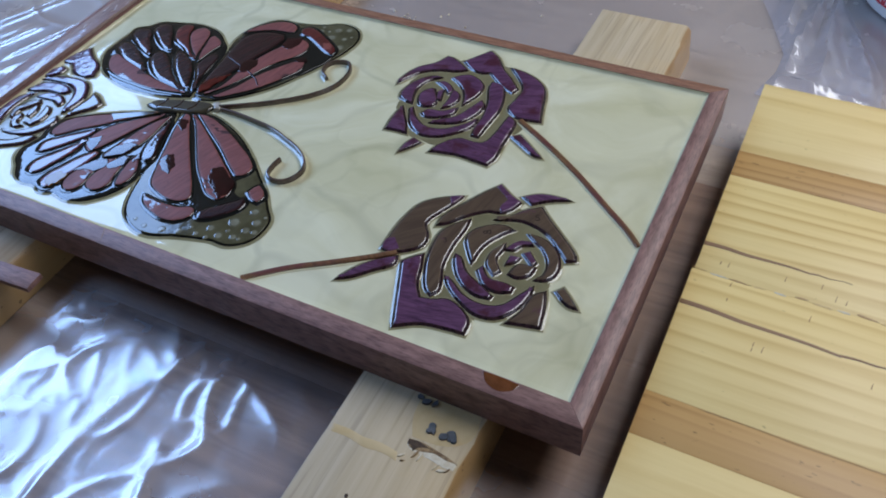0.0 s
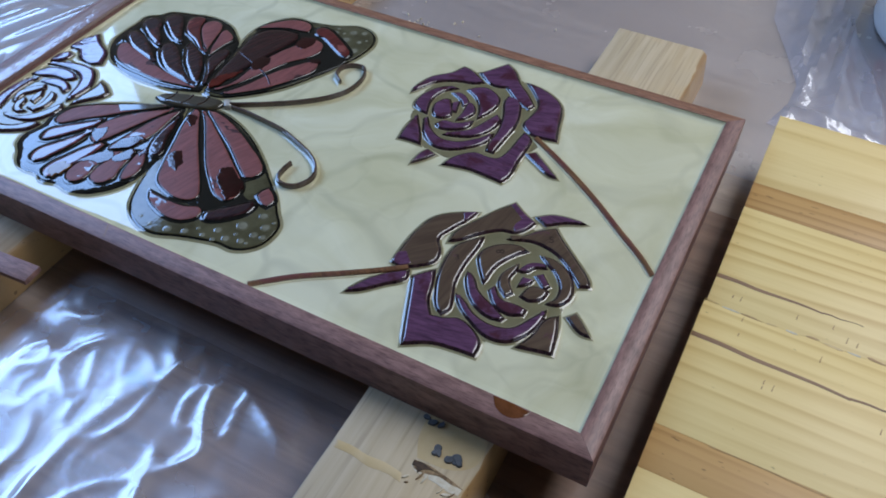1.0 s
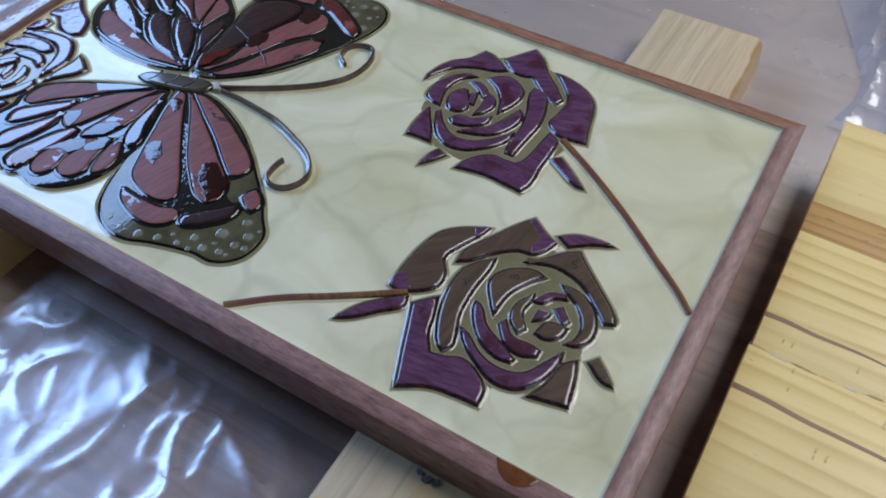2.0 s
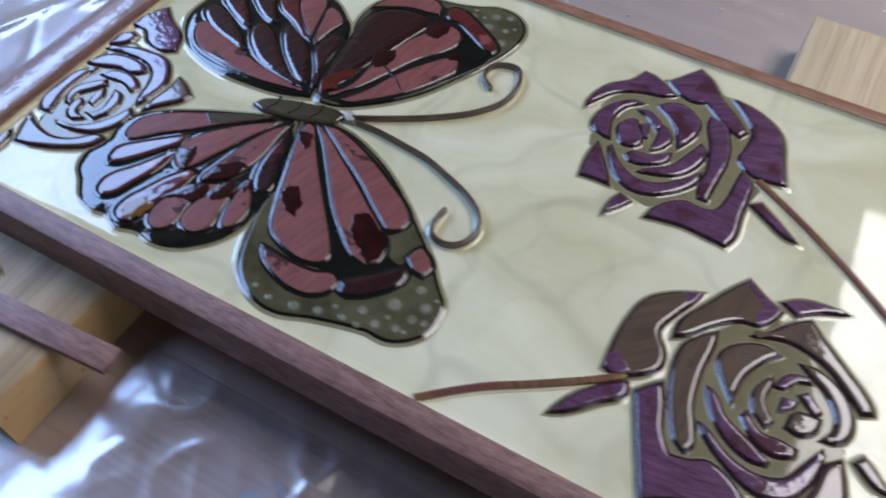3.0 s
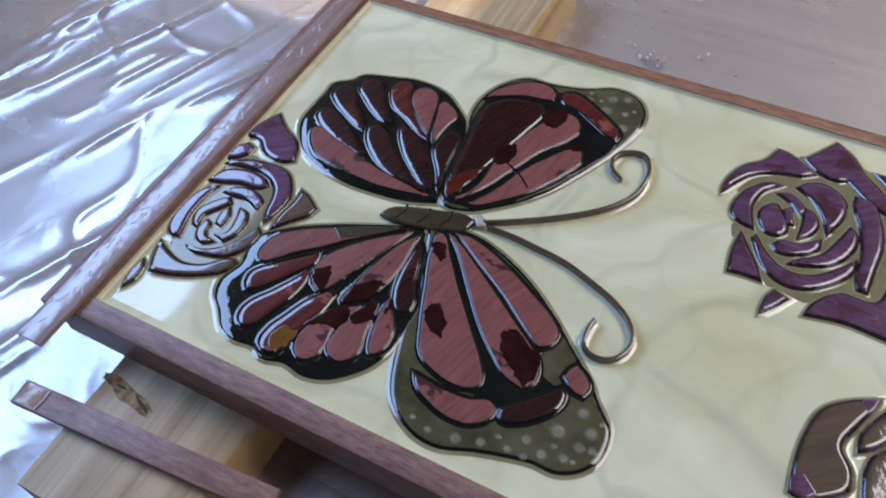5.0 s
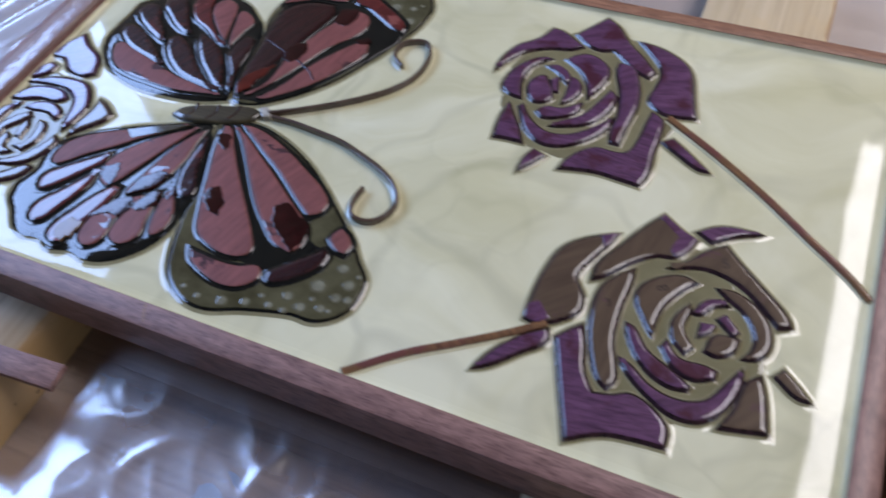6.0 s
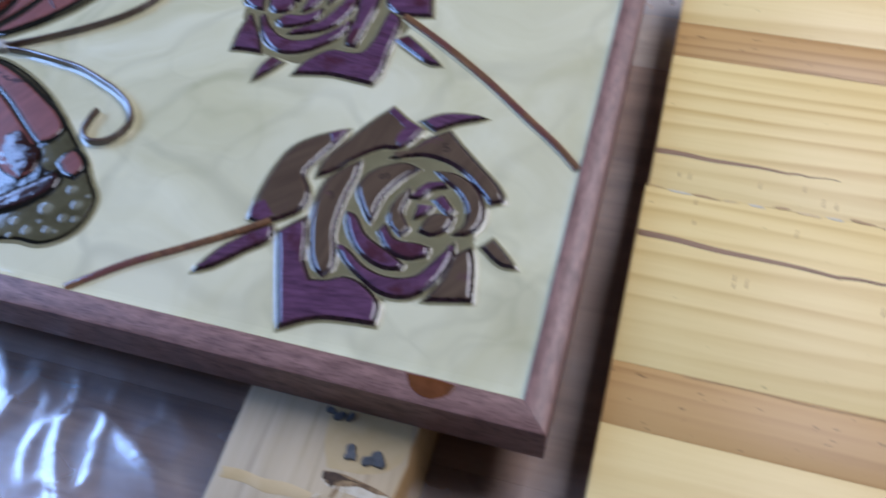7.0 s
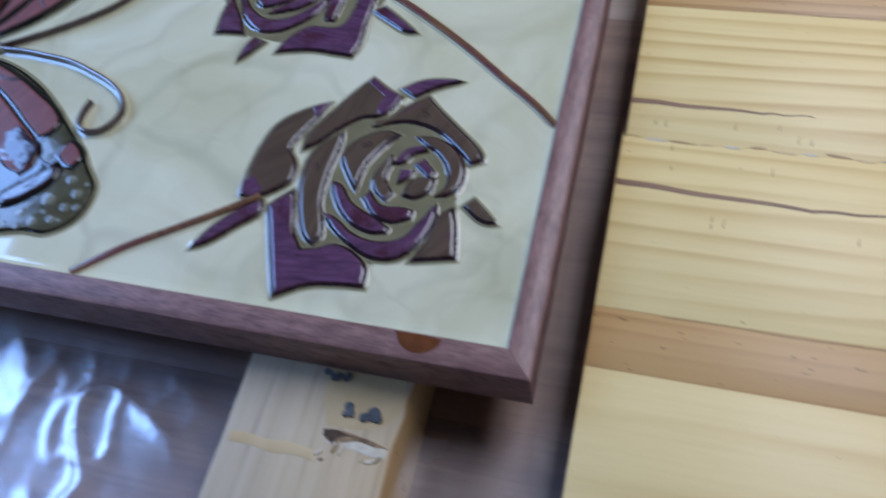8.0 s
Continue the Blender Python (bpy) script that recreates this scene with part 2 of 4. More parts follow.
SKIN = material("dried_resin_skin", tint((0.26, 0.16, 0.13), (0.36, 0.26, 0.22), 150, 0.6), 0.12)
PENCIL = material("pencil_lead", tint((0.030, 0.022, 0.018), (0.045, 0.032, 0.026), 300), 0.25)
FLAKE = material("pale_resin_flake", tint((0.42, 0.36, 0.34), (0.55, 0.49, 0.47), 200, 0.5), 0.08)
KNOT = material("table_knot", tint((0.22, 0.165, 0.17), (0.30, 0.24, 0.235), 60), 0.5)
BLUE_SMEAR = material("blue_paint_smear", tint((0.20, 0.25, 0.36), (0.27, 0.32, 0.42), 60), 0.5)
BEAD = material("clear_bead", tint((0.25, 0.23, 0.19), (0.4, 0.38, 0.33), 200), 0.04)
PAINT_BLOB = material("grey_putty", tint((0.05, 0.055, 0.06), (0.11, 0.115, 0.12), 150, 0.5), 0.6)
GOUGE = material("torn_wood", tint((0.10, 0.055, 0.022), (0.34, 0.23, 0.11), 220, 0.8), 0.8)
GLUE = material("dried_glue", tint((0.60, 0.43, 0.19), (0.52, 0.35, 0.13), 60), 0.3)
GLUE_THIN = material("thin_glue", tint((0.55, 0.42, 0.225), (0.49, 0.36, 0.17), 60), 0.4)
# near black: the shade inside splits and holes is put into the colour
PIT = material("shaded_pit_wood", tint((0.03, 0.017, 0.008), (0.08, 0.045, 0.02), 200, 0.6), 0.8)
CHIP = material("white_chip", tint((0.62, 0.56, 0.42), (0.5, 0.42, 0.28), 300), 0.6)
PLASTER = material("plaster", tint((0.19, 0.182, 0.165), (0.23, 0.22, 0.20), 3), 0.8)
CEILING = material("ceiling_boards", tint((0.075, 0.058, 0.043), (0.11, 0.086, 0.064), 4), 0.7)
CONCRETE = material("concrete", tint((0.26, 0.25, 0.23), (0.33, 0.32, 0.30), 6, 0.2), 0.8)
WHITE_PAINT = material("white_paint", tint((0.74, 0.74, 0.72), (0.8, 0.8, 0.78), 8), 0.4)
BOTTLE = material("white_plastic", tint((0.72, 0.70, 0.66), (0.77, 0.75, 0.71), 10), 0.3)
RED_LABEL = material("red_print", tint((0.50, 0.02, 0.03), (0.55, 0.03, 0.04), 10), 0.35)
BLUE_LABEL = material("blue_print", tint((0.03, 0.05, 0.25), (0.04, 0.06, 0.28), 10), 0.35)


def film(name, haze, rough, gloss, taut=False):
    """Thin clear plastic: it lets most light through, with a milky share and a gloss that grows at grazing angles; taut: clearer where the panel and board hold it flat."""
    m = bpy.data.materials.new(name)
    m.use_nodes = True
    t = m.node_tree
    t.nodes.remove(t.nodes["Principled BSDF"])
    clear, milk, shine = (t.nodes.new("ShaderNodeBsdf" + k) for k in ("Transparent", "Diffuse", "Glossy"))
    clear.inputs[0].default_value = (0.95, 0.95, 0.95, 1)
    milk.inputs[0].default_value = (0.77, 0.75, 0.84, 1)
    vec = coords(t, (1, 1, 1), shuffle=False)
    t.links.new(ramp(t, noise_tex(t, vec, 11, 4, 0.6), [(0.35, (rough,) * 3), (0.65, (rough * 4,) * 3)]), shine.inputs["Roughness"])
    b = t.nodes.new("ShaderNodeBump")
    b.inputs["Strength"].default_value, b.inputs["Distance"].default_value = 0.3, 0.002
    t.links.new(noise_tex(t, vec, 26, 4, 0.6, 0.8), b.inputs["Height"])
    t.links.new(b.outputs[0], shine.inputs["Normal"])
    sheen, both = t.nodes.new("ShaderNodeBsdfGlossy"), t.nodes.new("ShaderNodeMixShader")
    sheen.inputs["Roughness"].default_value = 0.36
    both.inputs[0].default_value = 0.5
    t.links.new(shine.outputs[0], both.inputs[1])
    t.links.new(sheen.outputs[0], both.inputs[2])
    a, c = t.nodes.new("ShaderNodeMixShader"), t.nodes.new("ShaderNodeMixShader")
    a.inputs[0].default_value = haze
    mask = None
    if taut:
        axes = t.nodes.new("ShaderNodeSeparateXYZ")
        t.links.new(vec, axes.inputs[0])
        for axis, low, high in (("Y", -0.065, 0.005), ("Y", 0.36, 0.33), ("X", -0.50, -0.40)):
            band = t.nodes.new("ShaderNodeMapRange")
            band.interpolation_type = "SMOOTHSTEP"
            band.inputs["From Min"].default_value, band.inputs["From Max"].default_value = low, high
            t.links.new(axes.outputs[axis], band.inputs["Value"])
            mask = band.outputs[0] if mask is None else mix(t, 1.0, mask, band.outputs[0], "MULTIPLY")
        t.links.new(mix(t, mask, (haze,) * 3, (0.06,) * 3), a.inputs[0])
        t.links.new(mix(t, mask, (0.5,) * 3, (0.15,) * 3), both.inputs[0])
    t.links.new(clear.outputs[0], a.inputs[1])
    t.links.new(milk.outputs[0], a.inputs[2])
    f = t.nodes.new("ShaderNodeLayerWeight")
    f.inputs["Blend"].default_value = 0.5
    power, lift = t.nodes.new("ShaderNodeMath"), t.nodes.new("ShaderNodeMath")
    power.operation, power.inputs[1].default_value = "POWER", 3.0
    lift.operation, lift.inputs[1].default_value, lift.inputs[2].default_value = "MULTIPLY_ADD", 0.8, gloss
    t.links.new(f.outputs["Facing"], power.inputs[0])
    t.links.new(power.outputs[0], lift.inputs[0])
    if taut:
        t.links.new(mix(t, mask, (gloss,) * 3, (0.07,) * 3), lift.inputs[2])
    t.links.new(lift.outputs[0], c.inputs[0])
    t.links.new(a.outputs[0], c.inputs[1])
    t.links.new(both.outputs[0], c.inputs[2])
    t.links.new(c.outputs[0], t.nodes["Material Output"].inputs[0])
    return m


FILM = film("clear_plastic_film", 0.17, 0.085, 0.30, True)
BAG_FILM = film("clear_bag_film", 0.24, 0.07, 0.12)


# ---- builders ----
def thing(name, label, category, group="", kind="", at=(0, 0, 0)):
    ob = new(name)
    ob.location = at
    return tagged(ob, label, category, group, kind)


def mesh_object(name, bm, mat, smooth=True):
    me = bpy.data.meshes.new(name)
    bm.normal_update()
    bm.to_mesh(me)
    bm.free()
    me.materials.append(mat)
    if smooth:
        me.shade_smooth()
        me.set_sharp_from_angle(angle=radians(38))
    return new(name, me)


def part(name, bm, mat, parent, label="", smooth=True):
    ob = mesh_object(name, bm, mat, smooth)
    ob.parent = parent
    ob.matrix_parent_inverse = Matrix.Translation(parent.matrix_basis.translation).inverted() if parent.parent is None else Matrix()
    return tagged(ob, label)


def box(x0, x1, y0, y1, z0, z1, bevel=0.0, bm=None, segments=2):
    bm = bm or bmesh.new()
    m = Matrix.LocRotScale(((x0 + x1) / 2, (y0 + y1) / 2, (z0 + z1) / 2), None, (x1 - x0, y1 - y0, z1 - z0))
    made = bmesh.ops.create_cube(bm, size=1, matrix=m)["verts"]
    if bevel:
        edges = list({e for v in made for e in v.link_edges})
        bmesh.ops.bevel(bm, geom=edges, offset=bevel, segments=segments, profile=0.5, affect="EDGES")
    return bm


def spline(points, closed=True, step=4, sharp=62):
    """A smooth line through the points (mm); bends sharper than `sharp` degrees stay corners."""
    pts = [Vector(p) for p in points]
    n = len(pts)
    tangents = []
    for i in range(n):
        if not closed and i in (0, n - 1):
            tangents.append((pts[min(i + 1, n - 1)] - pts[max(i - 1, 0)]) * 0.5)
            continue
        a, b = pts[i] - pts[i - 1], pts[(i + 1) % n] - pts[i]
        bend = a.angle(b, 0.0)
        if closed and bend > radians(sharp):
            tangents.append(None)
        else:
            tangents.append((a.normalized() + b.normalized()) * 0.5)
    out = []
    for i in range(n if closed else n - 1):
        p, q = pts[i], pts[(i + 1) % n]
        d = (q - p).length
        chord = q - p
        ta = chord * 0.9 if tangents[i] is None else tangents[i].normalized() * d
        tb = chord * 0.9 if tangents[(i + 1) % n] is None else tangents[(i + 1) % n].normalized() * d
        for k in range(step):
            u = k / step
            out.append((2 * u ** 3 - 3 * u ** 2 + 1) * p + (u ** 3 - 2 * u ** 2 + u) * ta + (3 * u ** 2 - 2 * u ** 3) * q + (u ** 3 - u ** 2) * tb)
    if not closed:
        out.append(pts[-1])
    if closed:
        area = sum(out[i].x * out[(i + 1) % len(out)].y - out[(i + 1) % len(out)].x * out[i].y for i in range(len(out)))
        if area < 0:
            out.reverse()
    return out


def grown(line, d):
    """A closed counter-clockwise outline, grown outwards by d."""
    n = len(line)
    res = []
    for i in range(n):
        a, b = (line[i] - line[i - 1]), (line[(i + 1) % n] - line[i])
        na, nb = Vector((a.y, -a.x)).normalized(), Vector((b.y, -b.x)).normalized()
        m = na + nb
        m = m.normalized() if m.length > 0.2 else na
        res.append(line[i] + m * d / max(m.dot(na), 0.6))
    return res


def fill(bm, row):
    """Closes a ring with triangles, however the outline bends."""
    co, _, faces, origin, _, _ = geometry.delaunay_2d_cdt([v.co.xy for v in row], [], [list(range(len(row)))], 1, 1e-7)
    z = row[0].co.z
    vs = [row[o[0]] if o else bm.verts.new((*c, z)) for c, o in zip(co, origin)]
    for f in faces:
        if len({vs[i] for i in f}) == len(f):
            face = bm.faces.get([vs[i] for i in f]) or bm.faces.new([vs[i] for i in f])
            face.material_index = 0


def rings(bm, outline, profile, cap=True, slot=0):
    """Rings of the outline (mm): profile rows are (growth, height) in mm above the resin."""
    rows = []
    for d, z in profile:
        rows.append([bm.verts.new((p.x / 1000, p.y / 1000, RESIN + z / 1000)) for p in (grown(outline, d) if d else outline)])
    n = len(outline)
    for a, b in zip(rows, rows[1:]):
        for i in range(n):
            bm.faces.new((a[i], a[(i + 1) % n], b[(i + 1) % n], b[i])).material_index = slot
    if cap:
        fill(bm, rows[-1])
    return bm


def narrowness(line):
    """Half the usual width of an outline."""
    n = len(line)
    area = abs(sum(line[i].x * line[(i + 1) % n].y - line[(i + 1) % n].x * line[i].y for i in range(n))) / 2
    return area / sum((line[i] - line[i - 1]).length for i in range(n))


def slab(points, low, high, edge, step=4, sharp=62, side=0):
    """A flat piece under a skin of resin: its upper edge falls off in a soft dome `edge` wide (mm)."""
    line = spline(points, step=step, sharp=sharp)
    e = min(edge, 0.72 * narrowness(line))
    drop = min(0.5 * e, 0.6 * (high - low))
    bm = bmesh.new()
    rings(bm, line, [(0, low), (0, high - drop), (-0.12 * e, high - 0.62 * drop), (-0.4 * e, high - 0.3 * drop)], cap=False, slot=side)
    rings(bm, line, [(-0.4 * e, high - 0.3 * drop), (-0.65 * e, high - 0.1 * drop), (-e, high), (-e - 0.05, high)])
    bmesh.ops.remove_doubles(bm, verts=bm.verts, dist=1e-6)
    return bm


def rim(bm, points, height, reach):
    """The resin that creeps up round a piece in a hollow curve, and the dark edge above it."""
    line = spline(points)
    rings(bm, line, [(reach, -0.08), (reach * 0.78, 0.03 * height), (reach * 0.56, 0.095 * height)], cap=False, slot=3)
    rings(bm, line, [(reach * 0.56, 0.095 * height), (reach * 0.38, 0.18 * height), (reach * 0.22, 0.31 * height)], cap=False, slot=1)
    return rings(bm, line, [(reach * 0.22, 0.31 * height), (reach * 0.10, 0.46 * height), (-0.1, 0.74 * height)], cap=False, slot=2)


def ribbon(points, width, low, high, edge=0.5, step=6, taper=1.0):
    """A bar that follows an open line (mm), with rounded upper edges."""
    line = spline(points, closed=False, step=step)
    bm = bmesh.new()
    rows = []
    for i, p in enumerate(line):
        d = (line[min(i + 1, len(line) - 1)] - line[max(i - 1, 0)]).normalized()
        s = Vector((-d.y, d.x))
        w = width / 2 * (1 + (taper - 1) * i / (len(line) - 1))
        prof = [(-w, low), (-w, high - edge), (-w + 0.3 * edge, high - 0.3 * edge), (-w + edge, high), (w - edge, high), (w - 0.3 * edge, high - 0.3 * edge), (w, high - edge), (w, low)]
        rows.append([bm.verts.new(((p.x + s.x * o) / 1000, (p.y + s.y * o) / 1000, RESIN + z / 1000)) for o, z in prof])
    for a, b in zip(rows, rows[1:]):
        for i in range(7):
            bm.faces.new((a[i], b[i], b[i + 1], a[i + 1]))
    bm.faces.new(rows[0])
    bm.faces.new(list(reversed(rows[-1])))
    bmesh.ops.recalc_face_normals(bm, faces=bm.faces)
    return bm


# ---- room ----
def wall_with_window(name, axis, at, thick, span, top, hole, label):
    """A wall across `axis` with one opening: hole = (low, high, sill, head) along the wall."""
    a0, a1 = span
    h0, h1, s, h = hole
    bm = bmesh.new()
    for u0, u1, z0, z1 in ((a0, h0, 0, top), (h1, a1, 0, top), (h0, h1, 0, s), (h0, h1, h, top)):
        if axis == "x":
            box(at, at + thick, u0, u1, z0, z1, bm=bm)
        else:
            box(u0, u1, at, at + thick, z0, z1, bm=bm)
    return tagged(mesh_object(name, bm, PLASTER, False), label, "wall", kind="structure")


def window_trim(name, axis, at, hole):
    h0, h1, s, h = hole
    w = tagged(new(name), "white painted window frame in the plaster wall", "window", kind="structure")
    mid = (h0 + h1) / 2
    for u0, u1, z0, z1 in ((h0, h0 + 0.04, s, h), (h1 - 0.04, h1, s, h), (h0, h1, s, s + 0.04), (h0, h1, h - 0.04, h), (mid - 0.015, mid + 0.015, s, h)):
        bm = box(at, at + 0.05, u0, u1, z0, z1, 0.003) if axis == "x" else box(u0, u1, at, at + 0.05, z0, z1, 0.003)
        part("window_frame", bm, WHITE_PAINT, w)


tagged(mesh_object("floor", box(-1.35, 2.5, -2.4, 2.5, -0.1, 0.0), CONCRETE, False), "grey concrete workshop floor", "floor", kind="structure")
bm = bmesh.new()
for x0, x1, y0, y1 in ((-1.35, 0.29, -2.4, 2.5), (1.19, 2.5, -2.4, 2.5), (0.29, 1.19, -2.4, 0.3), (0.29, 1.19, 2.0, 2.5)):
    box(x0, x1, y0, y1, 2.4, 2.52, bm=bm)
tagged(mesh_object("ceiling", bm, CEILING, False), "boarded ceiling with an open roof light", "ceiling", kind="structure")
wall_with_window("wall_west", "x", -1.3, 0.15, (-2.4, 2.5), 2.4, (-0.3, 0.66, 1.225, 1.725), "plain plaster wall with a low window")
tagged(mesh_object("wall_north", box(-1.15, 2.3, 2.3, 2.45, 0, 2.4), PLASTER, False), "plain plaster wall", "wall", kind="structure")
wall_with_window("wall_east", "x", 2.3, 0.15, (-2.4, 2.5), 2.4, (-1.2, 0.2, 0.6, 2.3), "plain plaster wall with a wide opening")
tagged(mesh_object("wall_south", box(-1.15, 2.3, -2.4, -2.25, 0, 2.4), PLASTER, False), "plain plaster wall", "wall", kind="structure")
window_trim("window_1", "x", -1.25, (-0.3, 0.66, 1.225, 1.725))


# ---- table, plastic sheet, timbers ----
def work_table():
    table = thing("work_table", "brown wooden work table covered with clear plastic", "table")
    y = -0.62
    for w in (0.31, 0.29, 0.31, 0.32, 0.32):
        # planks behind the panel take the copy with glare painted in
        part("plank", box(-1.12, 1.25, y, y + w - 0.0001, TABLE - 0.035, TABLE, 0.0002), TABLE_GLARE if y > 0.25 else TABLE_WOOD, table)
        y += w
    for x in (-1.08, 1.1):
        for yy in (-0.55, 0.82):
            part("leg", box(x, x + 0.07, yy, yy + 0.07, 0, TABLE - 0.035, 0.004), TABLE_WOOD, table)
        part("rail", box(x + 0.01, x + 0.06, -0.48, 0.82, TABLE - 0.125, TABLE - 0.035, 0.003), TABLE_WOOD, table)
    return table


def smoothstep(a, b, x):
    u = min(max((x - a) / (b - a), 0), 1)
    return u * u * (3 - 2 * u)


FLAT = ((-0.548, -0.432, -0.115, 0.49), (-0.143, -0.039, -0.20, 0.475), (-0.02, 0.33, -0.06, 0.39))


def sheet_height(x, y):
    """Folds of the sheet: soft swells with long creases, drawn into lengthwise folds at the side, pressed down under the timbers."""
    p = Vector((x, y, 0))
    q = p + Vector((noise.noise(p * 6), noise.noise(p * 6 + Vector((9, 3, 1))), 0)) * 0.04
    side = 1 - smoothstep(-0.66, -0.56, x)

    def crease(v, sharp):
        return (1 - min(abs(noise.noise(v)) * 1.6, 1)) ** sharp

    patchy = smoothstep(-0.25, 0.3, noise.noise(p * 8 + Vector((5, 1, 0))))
    sparse = smoothstep(0.0, 0.35, noise.noise(p * 11 + Vector((2, 6, 5))))
    turned = Vector((q.x * 0.85 + q.y * 0.53, (q.y * 0.85 - q.x * 0.53) * 0.6, 0))
    heap = 0.0020 * noise.noise(p * 11 + Vector((1, 8, 0))) + 0.0042 * crease(turned * 11, 8) * patchy + 0.0036 * crease(q * 18 + Vector((3, 1, 4)), 9) * (0.25 + 0.75 * sparse) + 0.0018 * crease(turned * 39 + Vector((7, 2, 1)), 7) * (0.2 + 0.8 * sparse)
    along = Vector((p.x * 0.94 - p.y * 0.34 + 0.2 * (q.x - p.x), (p.y * 0.94 + p.x * 0.34) * 0.12, 7))
    drawn = 0.0050 * crease(along * 11, 8) * patchy + 0.0036 * crease(along * 24 + Vector((4, 1, 0)), 9) * sparse + 0.0022 * crease(q * 13 + Vector((1, 5, 2)), 9) * patchy + 0.0022 * noise.noise(along * 7)
    h = heap + (drawn - heap) * side
    rough = 0.15 + 0.85 * max(1 - smoothstep(-0.10, 0.05, y), side)
    press = 1.0
    for x0, x1, y0, y1 in FLAT:
        dx, dy = max(x0 - x, 0, x - x1), max(y0 - y, 0, y - y1)
        press = min(press, smoothstep(0.0, 0.05, math.hypot(dx, dy)))
    return TABLE + 0.0008 + (0.5 * (h + 0.002 + math.hypot(h + 0.002, 0.0016))) * rough * press


def plastic_sheet():
    nx, ny = 620, 500
    xs, ys = np.linspace(-1.1, 0.75, nx), np.linspace(-0.58, 0.92, ny)
    verts = [(x, y, sheet_height(x, y)) for y in ys for x in xs]
    faces = [(j * nx + i, j * nx + i + 1, (j + 1) * nx + i + 1, (j + 1) * nx + i) for j in range(ny - 1) for i in range(nx - 1)]
    me = bpy.data.meshes.new("plastic_sheet")
    me.from_pydata(verts, [], faces)
    me.materials.append(FILM)
    me.shade_smooth()
    tagged(new("plastic_sheet", me), "crumpled clear plastic sheet spread over the table", "plastic sheet")


def timber(x0, x1, y0, y1, label, mat, wane, seed):
    """A sawn timber along y; its +x upper edge is waney, its sides lean a little and the +x side is a darker amber."""
    t = thing("support_timber", label, "timber", "timbers under the panel")
    bm = bmesh.new()
    rows, n, low = [], 72, TABLE + 0.0012
    for i in range(n + 1):
        y = y0 + (y1 - y0) * i / n
        w = wane * (0.55 + 0.9 * max(noise.noise(Vector((seed, y * 21, 0))), -0.3) + 0.35 * noise.noise(Vector((seed, y * 90, 3))))
        d = w * (0.9 + 0.5 * noise.noise(Vector((seed + 5, y * 35, 1))))
        e = 0.0018 + 0.0006 * noise.noise(Vector((seed, y * 40, 9)))
        prof = [(x0 - 0.001, low), (x0, BAR_TOP - e), (x0 + 0.4 * e, BAR_TOP - 0.3 * e), (x0 + e * 1.3, BAR_TOP), (x1 - w, BAR_TOP), (x1 - 0.55 * w, BAR_TOP - 0.3 * d), (x1, BAR_TOP - d), (x1 + 0.0015, (low + BAR_TOP) / 2), (x1 + 0.003, low)]
        rows.append([bm.verts.new((x, y, z)) for x, z in prof])
    for r0, r1 in zip(rows, rows[1:]):
        for j in range(len(r0)):
            k = (j + 1) % len(r0)
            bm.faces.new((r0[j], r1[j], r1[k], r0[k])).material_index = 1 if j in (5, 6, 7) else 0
    bm.faces.new(rows[0])
    bm.faces.new(list(reversed(rows[-1])))
    bmesh.ops.recalc_face_normals(bm, faces=bm.faces)
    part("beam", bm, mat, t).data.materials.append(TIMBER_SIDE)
    return t


def patch(name, points, mat, parent, z, label="", proud=0.0004, depth=0.001):
    """A thin stain, film or splinter lying on a surface at height z; points in mm."""
    line = spline(points)
    bm = bmesh.new()
    h = (z - RESIN) * 1000
    rings(bm, line, [(0, h - depth * 1000), (-0.1, h + proud * 400), (-0.5, h + proud * 1000)])
    return part(name, bm, mat, parent, label)


table = work_table()
plastic_sheet()
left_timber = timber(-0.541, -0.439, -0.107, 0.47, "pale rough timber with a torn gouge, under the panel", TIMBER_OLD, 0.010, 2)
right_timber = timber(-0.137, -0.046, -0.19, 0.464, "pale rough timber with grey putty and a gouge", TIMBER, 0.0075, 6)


def ragged(cx, cy, length, width, turn, seed, n=11):
    """An uneven blotch outline (mm)."""
    r = random.Random(seed)
    c, s = math.cos(radians(turn)), math.sin(radians(turn))
    pts = []
    for i in range(n):
        a = 2 * math.pi * i / n
        k = r.uniform(0.8, 1.15)
        u, v = length / 2 * math.cos(a) * k, width / 2 * math.sin(a) * k
        pts.append((cx + c * u - s * v, cy + s * u + c * v))
    return pts


patch("knot", ragged(-347, 422, 24, 11, -10, 41), KNOT, table, TABLE, "grey knot", 0.0003)
patch("paint_smear", [(-312, -67), (-306, -63), (-298, -66), (-289, -72), (-298, -72), (-304, -76), (-311, -74)], BLUE_SMEAR, table, TABLE, "blue grey paint smear", 0.0003)
patch("paint_smear", [(-301, -53), (-294, -53.5), (-285, -61), (-293, -59.5)], BLUE_SMEAR, table, TABLE, "blue grey paint smear", 0.0003)
patch("glue_stain", [(-92, -16), (-50, -16), (-49, -34), (-60, -44), (-84, -47), (-90, -34)], GLUE_THIN, right_timber, BAR_TOP, "thin yellow glue stain", 0.0001)
patch("glue_band", [(-134, -59), (-122, -58.4), (-112, -59.5), (-100, -58.6), (-87, -60), (-85, -66), (-96, -64.6), (-108, -66), (-120, -64.2), (-133, -64.6)], GLUE_THIN, right_timber, BAR_TOP, "yellow dried glue", 0.0002)
